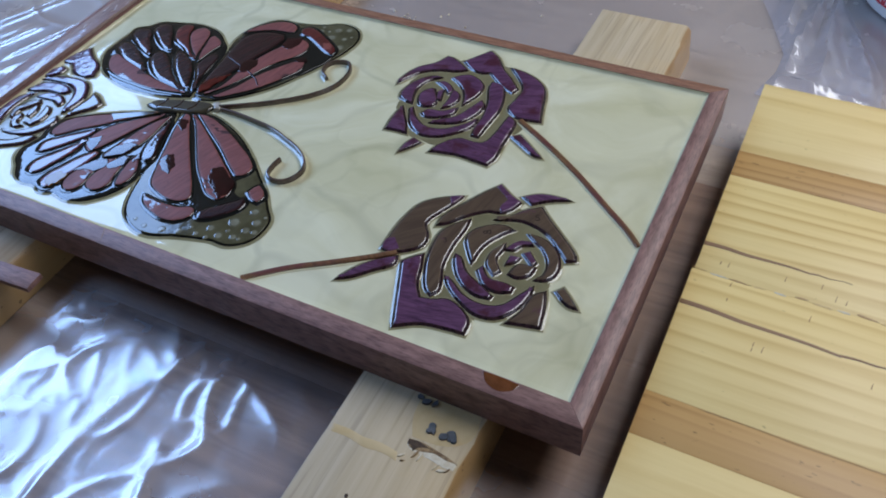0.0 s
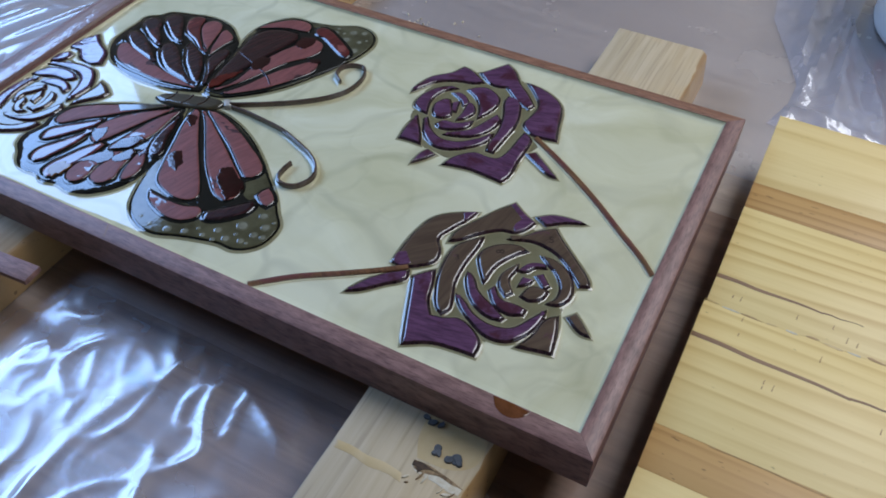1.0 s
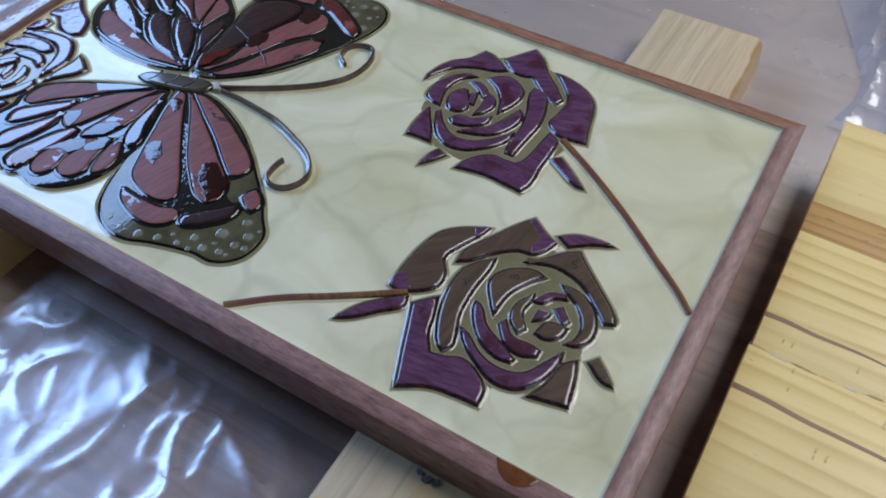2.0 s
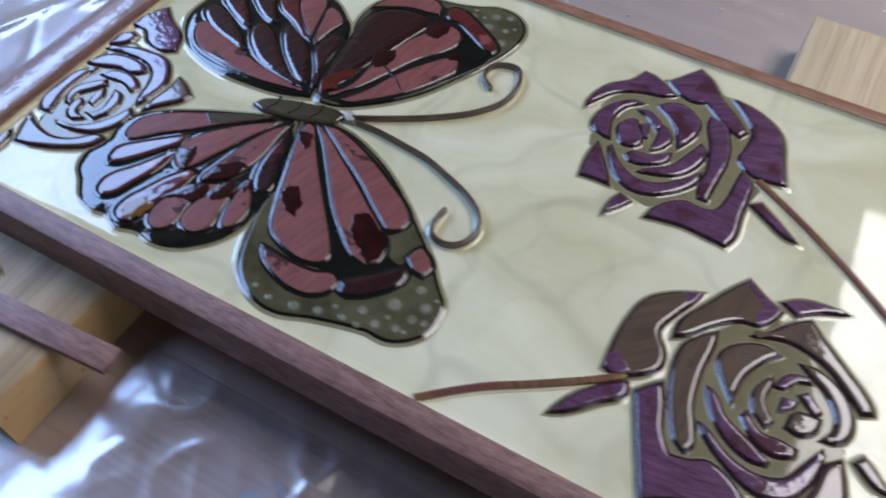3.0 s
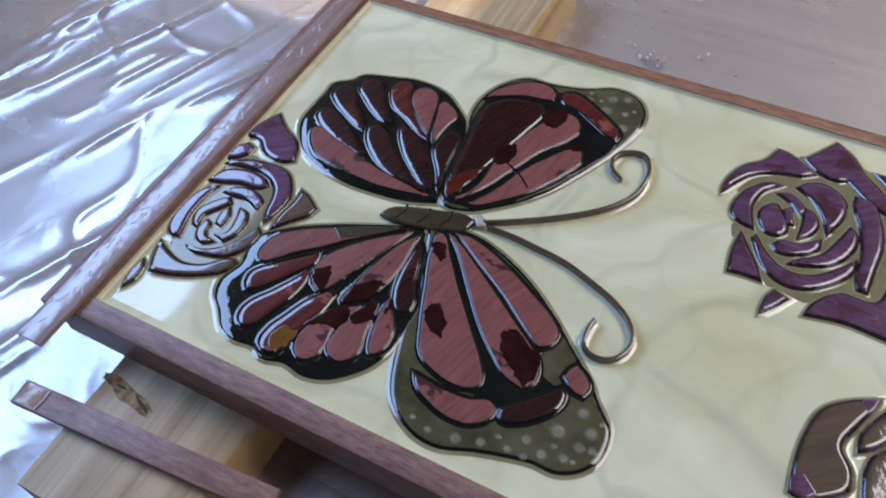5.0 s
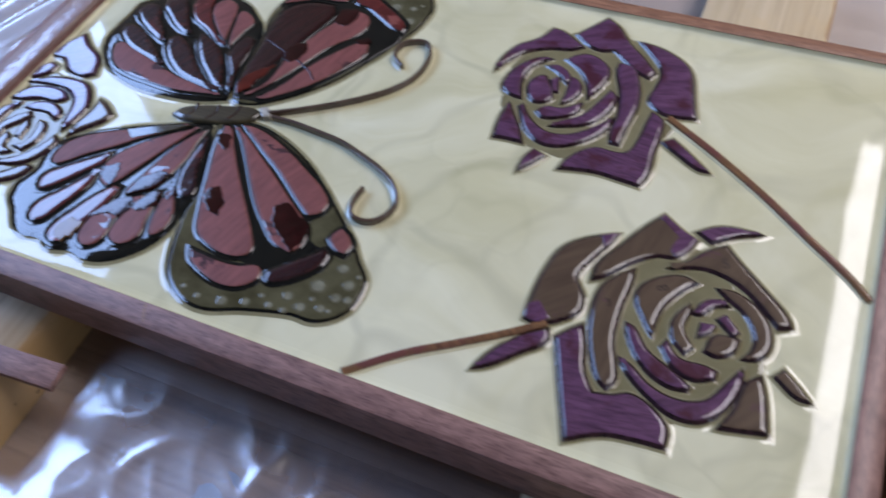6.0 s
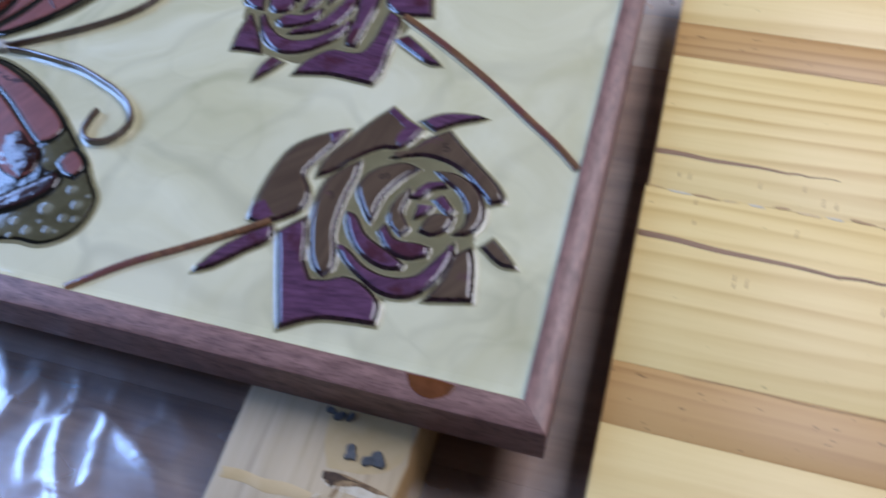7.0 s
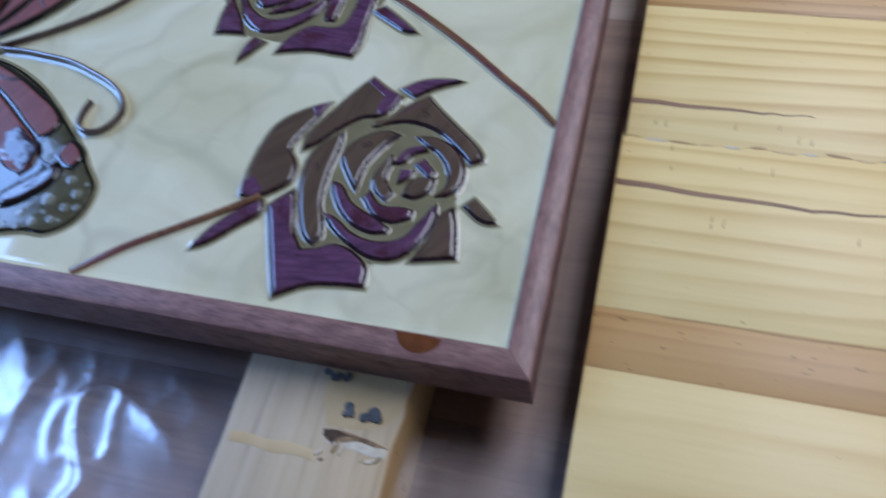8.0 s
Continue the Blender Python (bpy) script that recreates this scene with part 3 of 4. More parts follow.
patch("gouge", [(-84, -49), (-76, -48.5), (-66, -49.5), (-55, -51.5), (-50, -53), (-50.5, -57.5), (-58, -58), (-66, -56.5), (-74, -56), (-80, -55.5), (-84.5, -53)], CHIP, right_timber, BAR_TOP, "torn gouge in the wood", 0.0002)
patch("gouge_wall", [(-85, -48.5), (-76, -47.8), (-66, -49), (-55, -51), (-50, -52.6), (-57, -53.2), (-66, -52), (-72, -53.5), (-78, -54.5), (-83, -53.5)], GOUGE, right_timber, BAR_TOP, "torn brown fibres", 0.0004)
patch("gouge_shadow", [(-85, -49), (-79, -48), (-72, -49.2), (-66, -50.2), (-73, -51), (-77, -53), (-79, -56), (-81.5, -53), (-84.5, -52.5)], PIT, right_timber, BAR_TOP, "dark split, shade painted into it", 0.0006)
for i, (x, y, l, w, a) in enumerate(((-76.5, -57, 7, 1.6, 72), (-73, -57.5, 8, 1.3, 80), (-84, -61, 5, 2.2, 50), (-82, -64, 3, 1.5, 20), (-61, -59.5, 6, 1.2, 65), (-57, -60.5, 7, 2.2, 15), (-54, -59, 5, 1.4, 60))):
    patch("splinter", ragged(x, y, l, w, a, 20 + i, 7), CHIP if i % 3 else GOUGE, right_timber, BAR_TOP, "pale splinter", 0.0009)
for seed, spots in enumerate((((-75.5, -35.5, 5, 7), (-73.5, -38.5, 4, 5), (-76, -39.5, 4, 4)), ((-62, -37, 8, 8), (-66, -39, 7, 5), (-59.5, -38.5, 5, 6)), ((-92, -19, 6, 4), (-87, -21, 8, 5), (-81, -20, 6, 4)))):
    for j, (x, y, l, w) in enumerate(spots):
        patch("putty", ragged(x, y, l, w, 30 * j, 300 + 7 * seed + j, 9), PAINT_BLOB, right_timber, BAR_TOP, "dark grey putty", 0.0010 + 0.0004 * j)
patch("nail_hole", ragged(-101, -98, 3, 3.6, 0, 31, 7), PIT, right_timber, BAR_TOP, "dark nail hole", 0.0002)
patch("gouge", ragged(-521, -36, 46, 10, -12, 14, 19), GOUGE, left_timber, BAR_TOP, "torn gouge in the wood", 0.0003)
patch("gouge_shadow", ragged(-508, -38, 16, 3, -25, 17, 9), PIT, left_timber, BAR_TOP, "dark split, shade painted into it", 0.0005)
patch("gouge_shadow", ragged(-527, -34, 9, 2, 0, 18, 8), PIT, left_timber, BAR_TOP, "dark split, shade painted into it", 0.0005)
patch("glue_spot", ragged(-474, -96, 9, 8, 0, 15), AMBER, left_timber, BAR_TOP, "amber glue spot")
patch("gouge", ragged(-508, 404, 26, 7, -10, 16), GOUGE, left_timber, BAR_TOP, "torn gouge in the wood", 0.0003)


# ---- pine board and its neighbour ----
BOARD_TOP, BOARD_LOW = 0.8018, 0.784


def pine_board():
    board = thing("pine_board", "pale glued pine board with dark pitch streaks", "board", at=(0.128, 0.149, BOARD_LOW))
    rows = [(-0.077, 0.003, PINE_PLAIN), (0.003, 0.036, PINE_TAN), (0.036, 0.145, PINE), (0.145, 0.25, PINE), (0.25, 0.281, PINE_TAN), (0.281, 0.376, PINE_PLAIN)]
    for i, (y0, y1, mat) in enumerate(rows):
        x0 = 0.0368 + (0.0016 if y0 >= 0.145 else 0)
        part("stave", box(x0, 0.2185, y0, y1 - 0.00005, BOARD_LOW, BOARD_TOP, 0.0002), mat, board)

    def streak(x0, y0, x1, y1, w0, w1, mat=STREAK):
        n = 5
        top = [(x0 + (x1 - x0) * i / n, y0 + (y1 - y0) * i / n + 0.5 * math.sin(i * 2.1) + w0 + (w1 - w0) * i / n) for i in range(n + 1)]
        low = [(x0 + (x1 - x0) * i / n, y0 + (y1 - y0) * i / n + 0.5 * math.sin(i * 2.1)) for i in range(n, -1, -1)]
        patch("pitch_streak", top + low, mat, board, BOARD_TOP, "dark brown pitch streak", 0.00025)

    streak(38.5, 169.5, 112, 170, 4.2, 1.6)
    streak(111.5, 170, 138, 171.5, 1.6, 0.5)
    streak(37, 111, 140, 107.5, 4.2, 2.2)
    streak(139, 107.5, 190, 111, 2.2, 1.2)
    streak(187, 169.6, 218, 167.2, 1.0, 3.2)
    streak(70, 34.6, 216, 34.9, 0.5, 1.5, TICK)
    streak(96, 251.0, 216, 250.6, 0.4, 1.3, TICK)
    patch("pitch_streak", [(193.6, 196), (194.6, 196), (195, 180), (197.5, 172), (196, 171.5), (193.8, 179)], TICK, board, BOARD_TOP, "thin brown pitch line", 0.0002)
    r = random.Random(4)
    for i in range(16):
        x, y = r.uniform(52, 205), r.choice((r.uniform(88, 106), r.uniform(118, 140), r.uniform(150, 166)))
        patch("tick", [(x, y), (x + 1.0, y), (x + 1.2, y + r.uniform(3, 7)), (x + 0.3, y + 3)], TICK, board, BOARD_TOP, "", 0.0002)
    for i in range(12):
        x = 42 + i * 13.5
        patch("glue_line", ragged(x, 145 + r.uniform(-1, 1), r.uniform(9, 16), r.uniform(1.2, 2.6), r.uniform(-6, 6), 60 + i, 8), (GLUE, CHIP, TICK)[i % 3], board, BOARD_TOP, "rough glue line", 0.0003)
    for y in (0.02, 0.28):
        tagged(mesh_object("spacer_block", box(0.075, 0.185, y, y + 0.04, TABLE + 0.0012, BOARD_LOW, 0.002), TIMBER), "pale wood block under the pine board", "wood block", "blocks under the board")


pine_board()
side = thing("reddish_board", "reddish brown board beside the pine board", "board", at=(0.27, 0.15, TABLE))
part("plank", box(0.2225, 0.31, -0.2, 0.38, TABLE + 0.0012, 0.803, 0.002), REDWOOD, side)


# ---- the panel ----
panel = thing("inlay_panel", "framed resin panel with wooden butterfly and roses", "art panel", at=(-0.28, 0.16, BAR_TOP))
X0, X1, Y0, Y1 = -0.5625, 0.001, -0.002, 0.323
OX0, OX1, OY0, OY1 = -0.5845, 0.0145, -0.0165, 0.334
part("backing", box(X0 - 0.004, X1 + 0.004, Y0 - 0.004, Y1 + 0.004, BAR_TOP, 0.800, 0.0005), WALNUT, panel)


def mitred(name, corners, mat):
    """A frame bar with mitred ends: outer start, outer end, inner end, inner start."""
    a, b, c, d = (Vector(p) for p in corners)
    bm = bmesh.new()
    e = 0.05
    prof = [(0.0, BAR_TOP), (0.0, LIP - 0.001), (e * 0.3, LIP - 0.0003), (e, LIP), (1 - e, LIP), (1 - e * 0.3, LIP - 0.0003), (1, LIP - 0.001), (1, BAR_TOP)]
    ends = [[bm.verts.new((*p.lerp(q, o), z)) for o, z in prof] for p, q in ((a, d), (b, c))]
    for i in range(len(prof)):
        j = (i + 1) % len(prof)
        bm.faces.new((ends[0][i], ends[1][i], ends[1][j], ends[0][j]))
    bm.faces.new(ends[0])
    bm.faces.new(list(reversed(ends[1])))
    bmesh.ops.recalc_face_normals(bm, faces=bm.faces)
    part(name, bm, mat, panel)


G = 0.0001
mitred("frame_bar", ((OX0, OY0), (OX1 - G, OY0), (X1 - G, Y0), (X0, Y0)), WALNUT)
mitred("frame_bar", ((OX1, OY0 + G), (OX1, OY1 - G), (X1, Y1 - G), (X1, Y0 + G)), WALNUT_Y)
mitred("frame_bar", ((OX1 - G, OY1), (OX0 + G, OY1), (X0 + G, Y1), (X1 - G, Y1)), WALNUT_WARM)
mitred("frame_bar", ((OX0, OY1 - G), (OX0, OY0 + G), (X0, Y0 + G), (X0, Y1 - G)), WALNUT_Y)
part("resin_field", box(X0, X1, Y0, Y1, 0.8005, RESIN), CREAM, panel, "glossy cream resin with soft swirls", False)
corners = [Vector((x * 1000, y * 1000)) for x, y in ((X0, Y0), (X1, Y0), (X1, Y1), (X0, Y1))]
fillet = rings(bmesh.new(), corners, [(-0.02, 3.3), (-0.4, 2.3), (-1.1, 1.35), (-2.2, 0.65), (-3.8, 0.22), (-6.0, 0.03), (-6.4, -0.1)], cap=False)
part("resin_fillet", fillet, CREAM, panel, "resin drawn up along the frame")
patch("stain", [(-55, -3), (-42, -2.6), (-30, -3.5), (-33, -9), (-41, -12.8), (-50, -10)], SPILL, panel, LIP, "amber resin stain", 0.0003)
patch("scratch", [(-365, -3), (-363.8, -3), (-358, -14), (-359.2, -14)], STREAK, panel, LIP, "", 0.00015)

strip = thing("cover_strip", "thin brown wooden strip with dried resin on the panel's end", "wood strip", "loose wood strips", at=(-0.573, 0.15, LIP))
part("lath", box(-0.5895, -0.5848, -0.019, 0.336, LIP - 0.004, LIP + 0.0036, 0.0006), WALNUT_Y, strip)
part("lath", box(-0.5845, -0.5655, -0.043, 0.336, LIP + 0.0002, LIP + 0.0042, 0.0008), WALNUT_GLUED, strip)
flake_rng = random.Random(8)
for i in range(46):
    x, y = flake_rng.gauss(-575, 3.6), flake_rng.uniform(-38, 330)
    if -583 < x < -567.5:
        patch("resin_flake", ragged(x, y, flake_rng.uniform(3, 11), flake_rng.uniform(0.7, 2.0), flake_rng.gauss(90, 22), 400 + i, 8), FLAKE, strip, LIP + 0.0042, "", 0.00035)
loose = thing("loose_strip", "thin brown wooden strip lying on a timber", "wood strip", "loose wood strips", at=(-0.49, -0.06, BAR_TOP))
bm = box(-0.0885, 0.0885, -0.008, 0.008, BAR_TOP + 0.0008, BAR_TOP + 0.0058, 0.0008)
bm.transform(Matrix.Translation((-0.490, -0.0585, 0)) @ Matrix.Rotation(radians(4), 4, "Z"))
part("lath", bm, WALNUT, loose)
patch("resin_skin", [(-576, -57.5), (-566, -57), (-561, -56.5), (-562, -63), (-560.5, -71), (-570, -71.5), (-575.5, -72)], SKIN, loose, BAR_TOP + 0.0058, "dried clear resin skin", 0.0004)
patch("resin_edge", [(-562, -56.4), (-558.5, -56.2), (-558, -64), (-559, -70.8), (-562, -71), (-561, -64)], SPILL, loose, BAR_TOP + 0.0058, "amber resin edge", 0.0002)


def hull(points):
    """The convex outline round points."""
    pts = sorted(set(points))
    halves = []
    for seq in (pts, pts[::-1]):
        h = []
        for p in seq:
            while len(h) > 1 and (h[-1][0] - h[-2][0]) * (p[1] - h[-2][1]) <= (h[-1][1] - h[-2][1]) * (p[0] - h[-2][0]):
                h.pop()
            h.append(p)
        halves += h[:-1]
    return halves


def piece(name, points, mat, parent, low, high, edge, label="", creep=0.0):
    """A flat piece; creep: how far the clear resin has crept out round it."""
    bm = slab(points, low, high, edge, side=2 if creep else 0)
    if creep:
        rim(bm, points, high, creep)
    ob = part(name, bm, mat, parent, label)
    if creep:
        ob.data.materials.append(MENISCUS)
        ob.data.materials.append(DARK_EDGE)
        ob.data.materials.append(CREAM)
    return ob


def resin_pool(petals, inset, label):
    """The thin pool of darker resin between a rose's petals; it carries them."""
    line = [Vector(p) for p in hull([p for _, o in petals for p in o])]
    line = [(p.x, p.y) for p in grown(line, -inset)]
    return part("rose", slab(line, -1.0, 0.45, 4.0, sharp=170), POOL, panel, label)


def wing_part(outline, cells, smoky, label):
    """A wing: a black resin body, a smoky inner field where it has one, and black seams round the wooden cells."""
    bm = slab(outline, -1.0, 1.55, 8.0)
    rings(bm, spline(outline), [(4.6, -0.1), (3.2, 0.06), (2.0, 0.2)], cap=False, slot=2)
    rings(bm, spline(outline), [(2.0, 0.2), (1.0, 0.45), (0.2, 0.8), (-0.2, 1.0)], cap=False, slot=1)
    wing = part("wing", bm, WING_RESIN, panel, label)
    wing.data.materials.append(MENISCUS)
    wing.data.materials.append(CREAM)
    if smoky:
        inner = [(p.x, p.y) for p in grown(spline(outline, step=2), -2.2)]
        part("smoky_field", slab(inner, 0.8, 1.62, 0.6, step=2), OLIVE_RESIN, wing, "smoky olive resin")
    for mat, o in cells:
        bm = slab(o, 0.8, 3.1, 5.0 if mat in (DARK, RED) else 2.2, side=1)
        rings(bm, spline(o), [(2.4, 1.1), (1.9, 1.9), (1.0, 2.0), (0.3, 2.1), (-0.1, 2.35)], cap=False, slot=1)
        part("wing_cell", bm, mat, wing).data.materials.append(WING_RESIN)
    return wing


def spill(points, mat, parent, low, high, seed):
    """A thin skin of spilt resin with a ragged edge."""
    r = random.Random(seed)
    pts = [p + Vector((r.uniform(-0.9, 0.9), r.uniform(-0.9, 0.9))) for p in spline(points, step=4)]
    line = spline([tuple(p) for p in pts], step=2, sharp=170)
    bm = rings(bmesh.new(), line, [(0, low), (0, high - 0.12), (-0.25, high - 0.03), (-0.6, high)])
    return part("resin_spill", bm, mat, parent)


def bubbles(parent, spots):
    """Pale bubbles under the skin of the resin, paler towards their middle."""
    for x, y, r in spots:
        line = [Vector((x + r * math.cos(a * math.pi / 8), y + r * math.sin(a * math.pi / 8))) for a in range(16)]
        bm = rings(bmesh.new(), line, [(0.1 * r, 1.5), (0, 1.64), (-0.3 * r, 1.67)], cap=False, slot=1)
        rings(bm, line, [(-0.3 * r, 1.67), (-0.6 * r, 1.69)])
        part("bubble", bm, BUBBLE, parent).data.materials.append(BUBBLE_EDGE)


def letters(text, size):
    """Flat lettering as a mesh, in its own plane."""
    curve = bpy.data.curves.new("lettering", "FONT")
    curve.body, curve.size = text, size
    carrier = bpy.data.objects.new("lettering", curve)
    scene.collection.objects.link(carrier)
    me = bpy.data.meshes.new_from_object(carrier.evaluated_get(bpy.context.evaluated_depsgraph_get()))
    bpy.data.objects.remove(carrier)
    me.materials.clear()
    return me


def pencil_mark(text, x, y, turn, size, parent):
    me = letters(text, size / 1000)
    me.transform(Matrix.Translation((x / 1000, y / 1000, RESIN + 0.00268)) @ Matrix.Rotation(radians(turn), 4, "Z") @ Matrix.Translation((-size / 3500, -size / 3000, 0)))
    me.materials.append(PENCIL)
    ob = new("pencil_mark", me)
    ob.parent = parent
    ob.matrix_parent_inverse = Matrix.Translation(panel.matrix_basis.translation).inverted() if parent is panel else Matrix()
    tagged(ob, "pencilled number on the wood")


# purple wooden rose on a long stem
PETALS = [
    (PURPLE, [(-250, 242), (-250, 253), (-244, 270), (-232, 282), (-226, 295), (-219, 294), (-200, 282), (-207, 277), (-222, 273), (-236, 265), (-245, 252)]),
    (PURPLE, [(-239, 227), (-239, 244), (-232, 257), (-223, 264), (-216, 264), (-226, 254), (-229, 239), (-224, 221), (-231, 222)]),
    (PURPLE, [(-222, 228), (-224, 237), (-219, 246), (-215, 247), (-205, 228), (-209, 222), (-216, 221)]),
    (PURPLE, [(-207, 233), (-211, 244), (-207, 248), (-203, 234)]),
    (PURPLE, [(-218, 256), (-211, 259), (-203, 255), (-199, 248), (-201, 244), (-208, 251)]),
    (PURPLE, [(-198, 224), (-198, 238), (-200, 251), (-195, 250), (-189, 241), (-192, 230)]),
    (PURPLE, [(-208, 266), (-202, 273), (-193, 276), (-178, 267), (-176, 255), (-183, 234), (-188, 248), (-197, 259)]),
    (PURPLE, [(-211, 213), (-207, 219), (-196, 221), (-185, 230), (-185, 221), (-195, 212), (-206, 209)]),
    (PURPLE, [(-199, 203), (-194, 209), (-182, 219), (-176, 233), (-171, 247), (-166, 242), (-166, 229), (-175, 213), (-188, 206)]),
    (PURPLE, [(-223, 214), (-221, 217), (-211, 205), (-198, 198), (-185, 200), (-173, 210), (-163, 223), (-163, 213), (-172, 199), (-187, 188), (-199, 187), (-212, 195)]),
    (PURPLE, [(-229, 183), (-231, 199), (-230, 216), (-224, 207), (-215, 194), (-210, 184), (-220, 184)]),
    (PURPLE, [(-209, 293), (-199, 308), (-193, 317), (-183, 310), (-171, 295), (-160, 285), (-148, 272), (-151, 265), (-162, 270), (-180, 285), (-187, 282), (-197, 284)]),
    (PURPLE, [(-166, 299), (-155, 298), (-141, 293), (-129, 284), (-124, 274), (-119, 255), (-114, 238), (-125, 236), (-135, 236), (-146, 245), (-145, 258), (-145, 274), (-155, 288)]),
    (PURPLE, [(-173, 267), (-173, 274), (-163, 273), (-156, 261), (-151, 241), (-152, 220), (-153, 201), (-159, 201), (-161, 209), (-161, 226), (-165, 246)]),
    (PURPLE, [(-182, 171), (-179, 181), (-166, 195), (-154, 195), (-147, 197), (-143, 210), (-142, 226), (-141, 236), (-133, 231), (-131, 218), (-131, 201), (-130, 182), (-133, 173), (-144, 174), (-160, 175), (-173, 173)]),
]
OUTER = [
    (PURPLE, [(-205, 161), (-204, 174), (-201, 181), (-193, 178), (-198, 170)]),
    (PURPLE, [(-129, 212), (-123, 217), (-112, 209), (-97, 197), (-103, 197), (-116, 204)]),
]
rose = resin_pool(PETALS, 8, "purple wooden rose on a long stem")
for mat, outline in PETALS + OUTER:
    piece("petal", outline, mat, rose, -1.0, 2.6, 2.7, creep=4.4)
part("stem", ribbon([(-130, 234), (-98, 214), (-64, 190), (-35, 166.5), (-12, 148), (0, 136)], 5.4, -1.0, 2.6, 2.0, taper=0.85), STEM, rose, "reddish brown stem")
part("resin_edge", ribbon([(-130, 234), (-98, 214), (-64, 190), (-35, 166.5), (-12, 148), (0, 136)], 10.0, -2.0, 1.3, 3.4, taper=0.85), CREAM, rose, "clear resin along the stem")


# brown and purple wooden rose on a stem
PETALS = [
    (BROWN, [(-139, 100), (-139, 111), (-130, 129), (-120, 147), (-113, 157), (-101, 149), (-92, 145), (-95, 136), (-101, 129), (-110, 127), (-123, 116), (-133, 104)]),
    (BROWN, [(-103, 121), (-94, 129), (-85, 140), (-76, 147), (-68, 139), (-53, 126), (-37, 111), (-35, 106), (-41, 103), (-48, 110), (-65, 123), (-83, 127), (-95, 124)]),
    (BROWN, [(-118, 42), (-125, 53), (-132, 74), (-133, 97), (-126, 108), (-119, 115), (-118, 106), (-119, 86), (-117, 66), (-112, 53), (-110, 45), (-113, 39)]),
    (BROWN, [(-114, 97), (-113, 105), (-105, 114), (-93, 119), (-85, 117), (-91, 110), (-99, 94), (-100, 76), (-107, 85)]),
    (PURPLE, [(-112, 73), (-114, 80), (-110, 79), (-100, 68), (-86, 61), (-75, 55), (-76, 52), (-85, 51), (-99, 57)]),
    (PURPLE, [(-112, 59), (-106, 57), (-94, 49), (-80, 46), (-67, 50), (-59, 63), (-53, 74), (-52, 65), (-57, 48), (-66, 38), (-79, 36), (-93, 42), (-107, 52)]),
    (PURPLE, [(-94, 72), (-92, 77), (-84, 69), (-71, 69), (-65, 68), (-65, 63), (-74, 59), (-85, 62)]),
    (BROWN, [(-90, 79), (-92, 90), (-86, 103), (-85, 98), (-86, 87), (-79, 77), (-82, 72)]),
    (PURPLE, [(-84, 97), (-78, 108), (-70, 111), (-67, 108), (-74, 105), (-79, 98)]),
    (PURPLE, [(-78, 84), (-78, 93), (-71, 94), (-72, 90)]),
    (PURPLE, [(-71, 98), (-67, 102), (-59, 94), (-61, 90)]),
    (BROWN, [(-73, 77), (-70, 88), (-62, 90), (-58, 90), (-59, 82), (-66, 76)]),
    (BROWN, [(-75, 117), (-66, 118), (-54, 113), (-45, 102), (-43, 89), (-48, 81), (-55, 79), (-51, 86), (-52, 96), (-60, 107), (-68, 112)]),
    (PURPLE, [(-124, 6), (-132, 25), (-141, 47), (-146, 59), (-140, 66), (-135, 71), (-130, 58), (-126, 45), (-119, 35), (-110, 37), (-101, 41), (-87, 36), (-80, 29), (-79, 19), (-91, 18), (-108, 15)]),
    (BROWN, [(-58, 38), (-53, 50), (-50, 67), (-44, 73), (-40, 62), (-36, 43), (-49, 40)]),
]
OUTER = [
    (BROWN, [(-165, 64), (-166, 81), (-165, 98), (-160, 116), (-150, 126), (-134, 135), (-137, 125), (-143, 112), (-147, 99), (-140, 88), (-139, 78), (-148, 68), (-158, 63)]),
    (PURPLE, [(-93, 151), (-84, 158), (-73, 161), (-59, 161), (-72, 155), (-84, 146)]),
    (BROWN, [(-38, 75), (-34, 80), (-27, 74), (-20, 67), (-26, 67)]),
    (PURPLE, [(-180, 26), (-174, 39), (-164, 52), (-151, 62), (-149, 55), (-159, 44), (-172, 31)]),
]
rose = resin_pool(PETALS, 11, "brown and purple wooden rose on a stem")
for mat, outline in PETALS + OUTER:
    piece("petal", outline, mat, rose, -1.0, 2.6, 2.7, creep=4.4)
piece("petal_tip", [(-165, 64), (-166, 72), (-161, 77), (-152, 68), (-158, 63)], PURPLE, rose, 1.7, 2.85, 1.2)
piece("petal_tip", [(-143, 130), (-134, 135), (-137, 125), (-139, 123)], PURPLE, rose, 1.7, 2.85, 1.2)
piece("petal_tip", [(-115, 153), (-113, 157), (-101, 149), (-92, 145), (-95, 136), (-101, 129), (-104, 133), (-102, 143)], PURPLE, rose, 1.7, 2.85, 1.2)
pencil_mark("5", -74, 134, 25, 9, rose)
pencil_mark("8", -102, 107, 120, 8.5, rose)
pencil_mark("3", -126, 88, 30, 7, rose)
part("stem", ribbon([(-242, 0), (-217, 21), (-191, 38), (-166, 55), (-153, 65)], 5.0, -1.0, 2.6, 1.9, taper=1.0), STEM, rose, "reddish brown stem")
part("resin_edge", ribbon([(-242, 0), (-217, 21), (-191, 38), (-166, 55), (-153, 65)], 9.0, -2.0, 1.3, 3.2, taper=1.0), CREAM, rose, "clear resin along the stem")


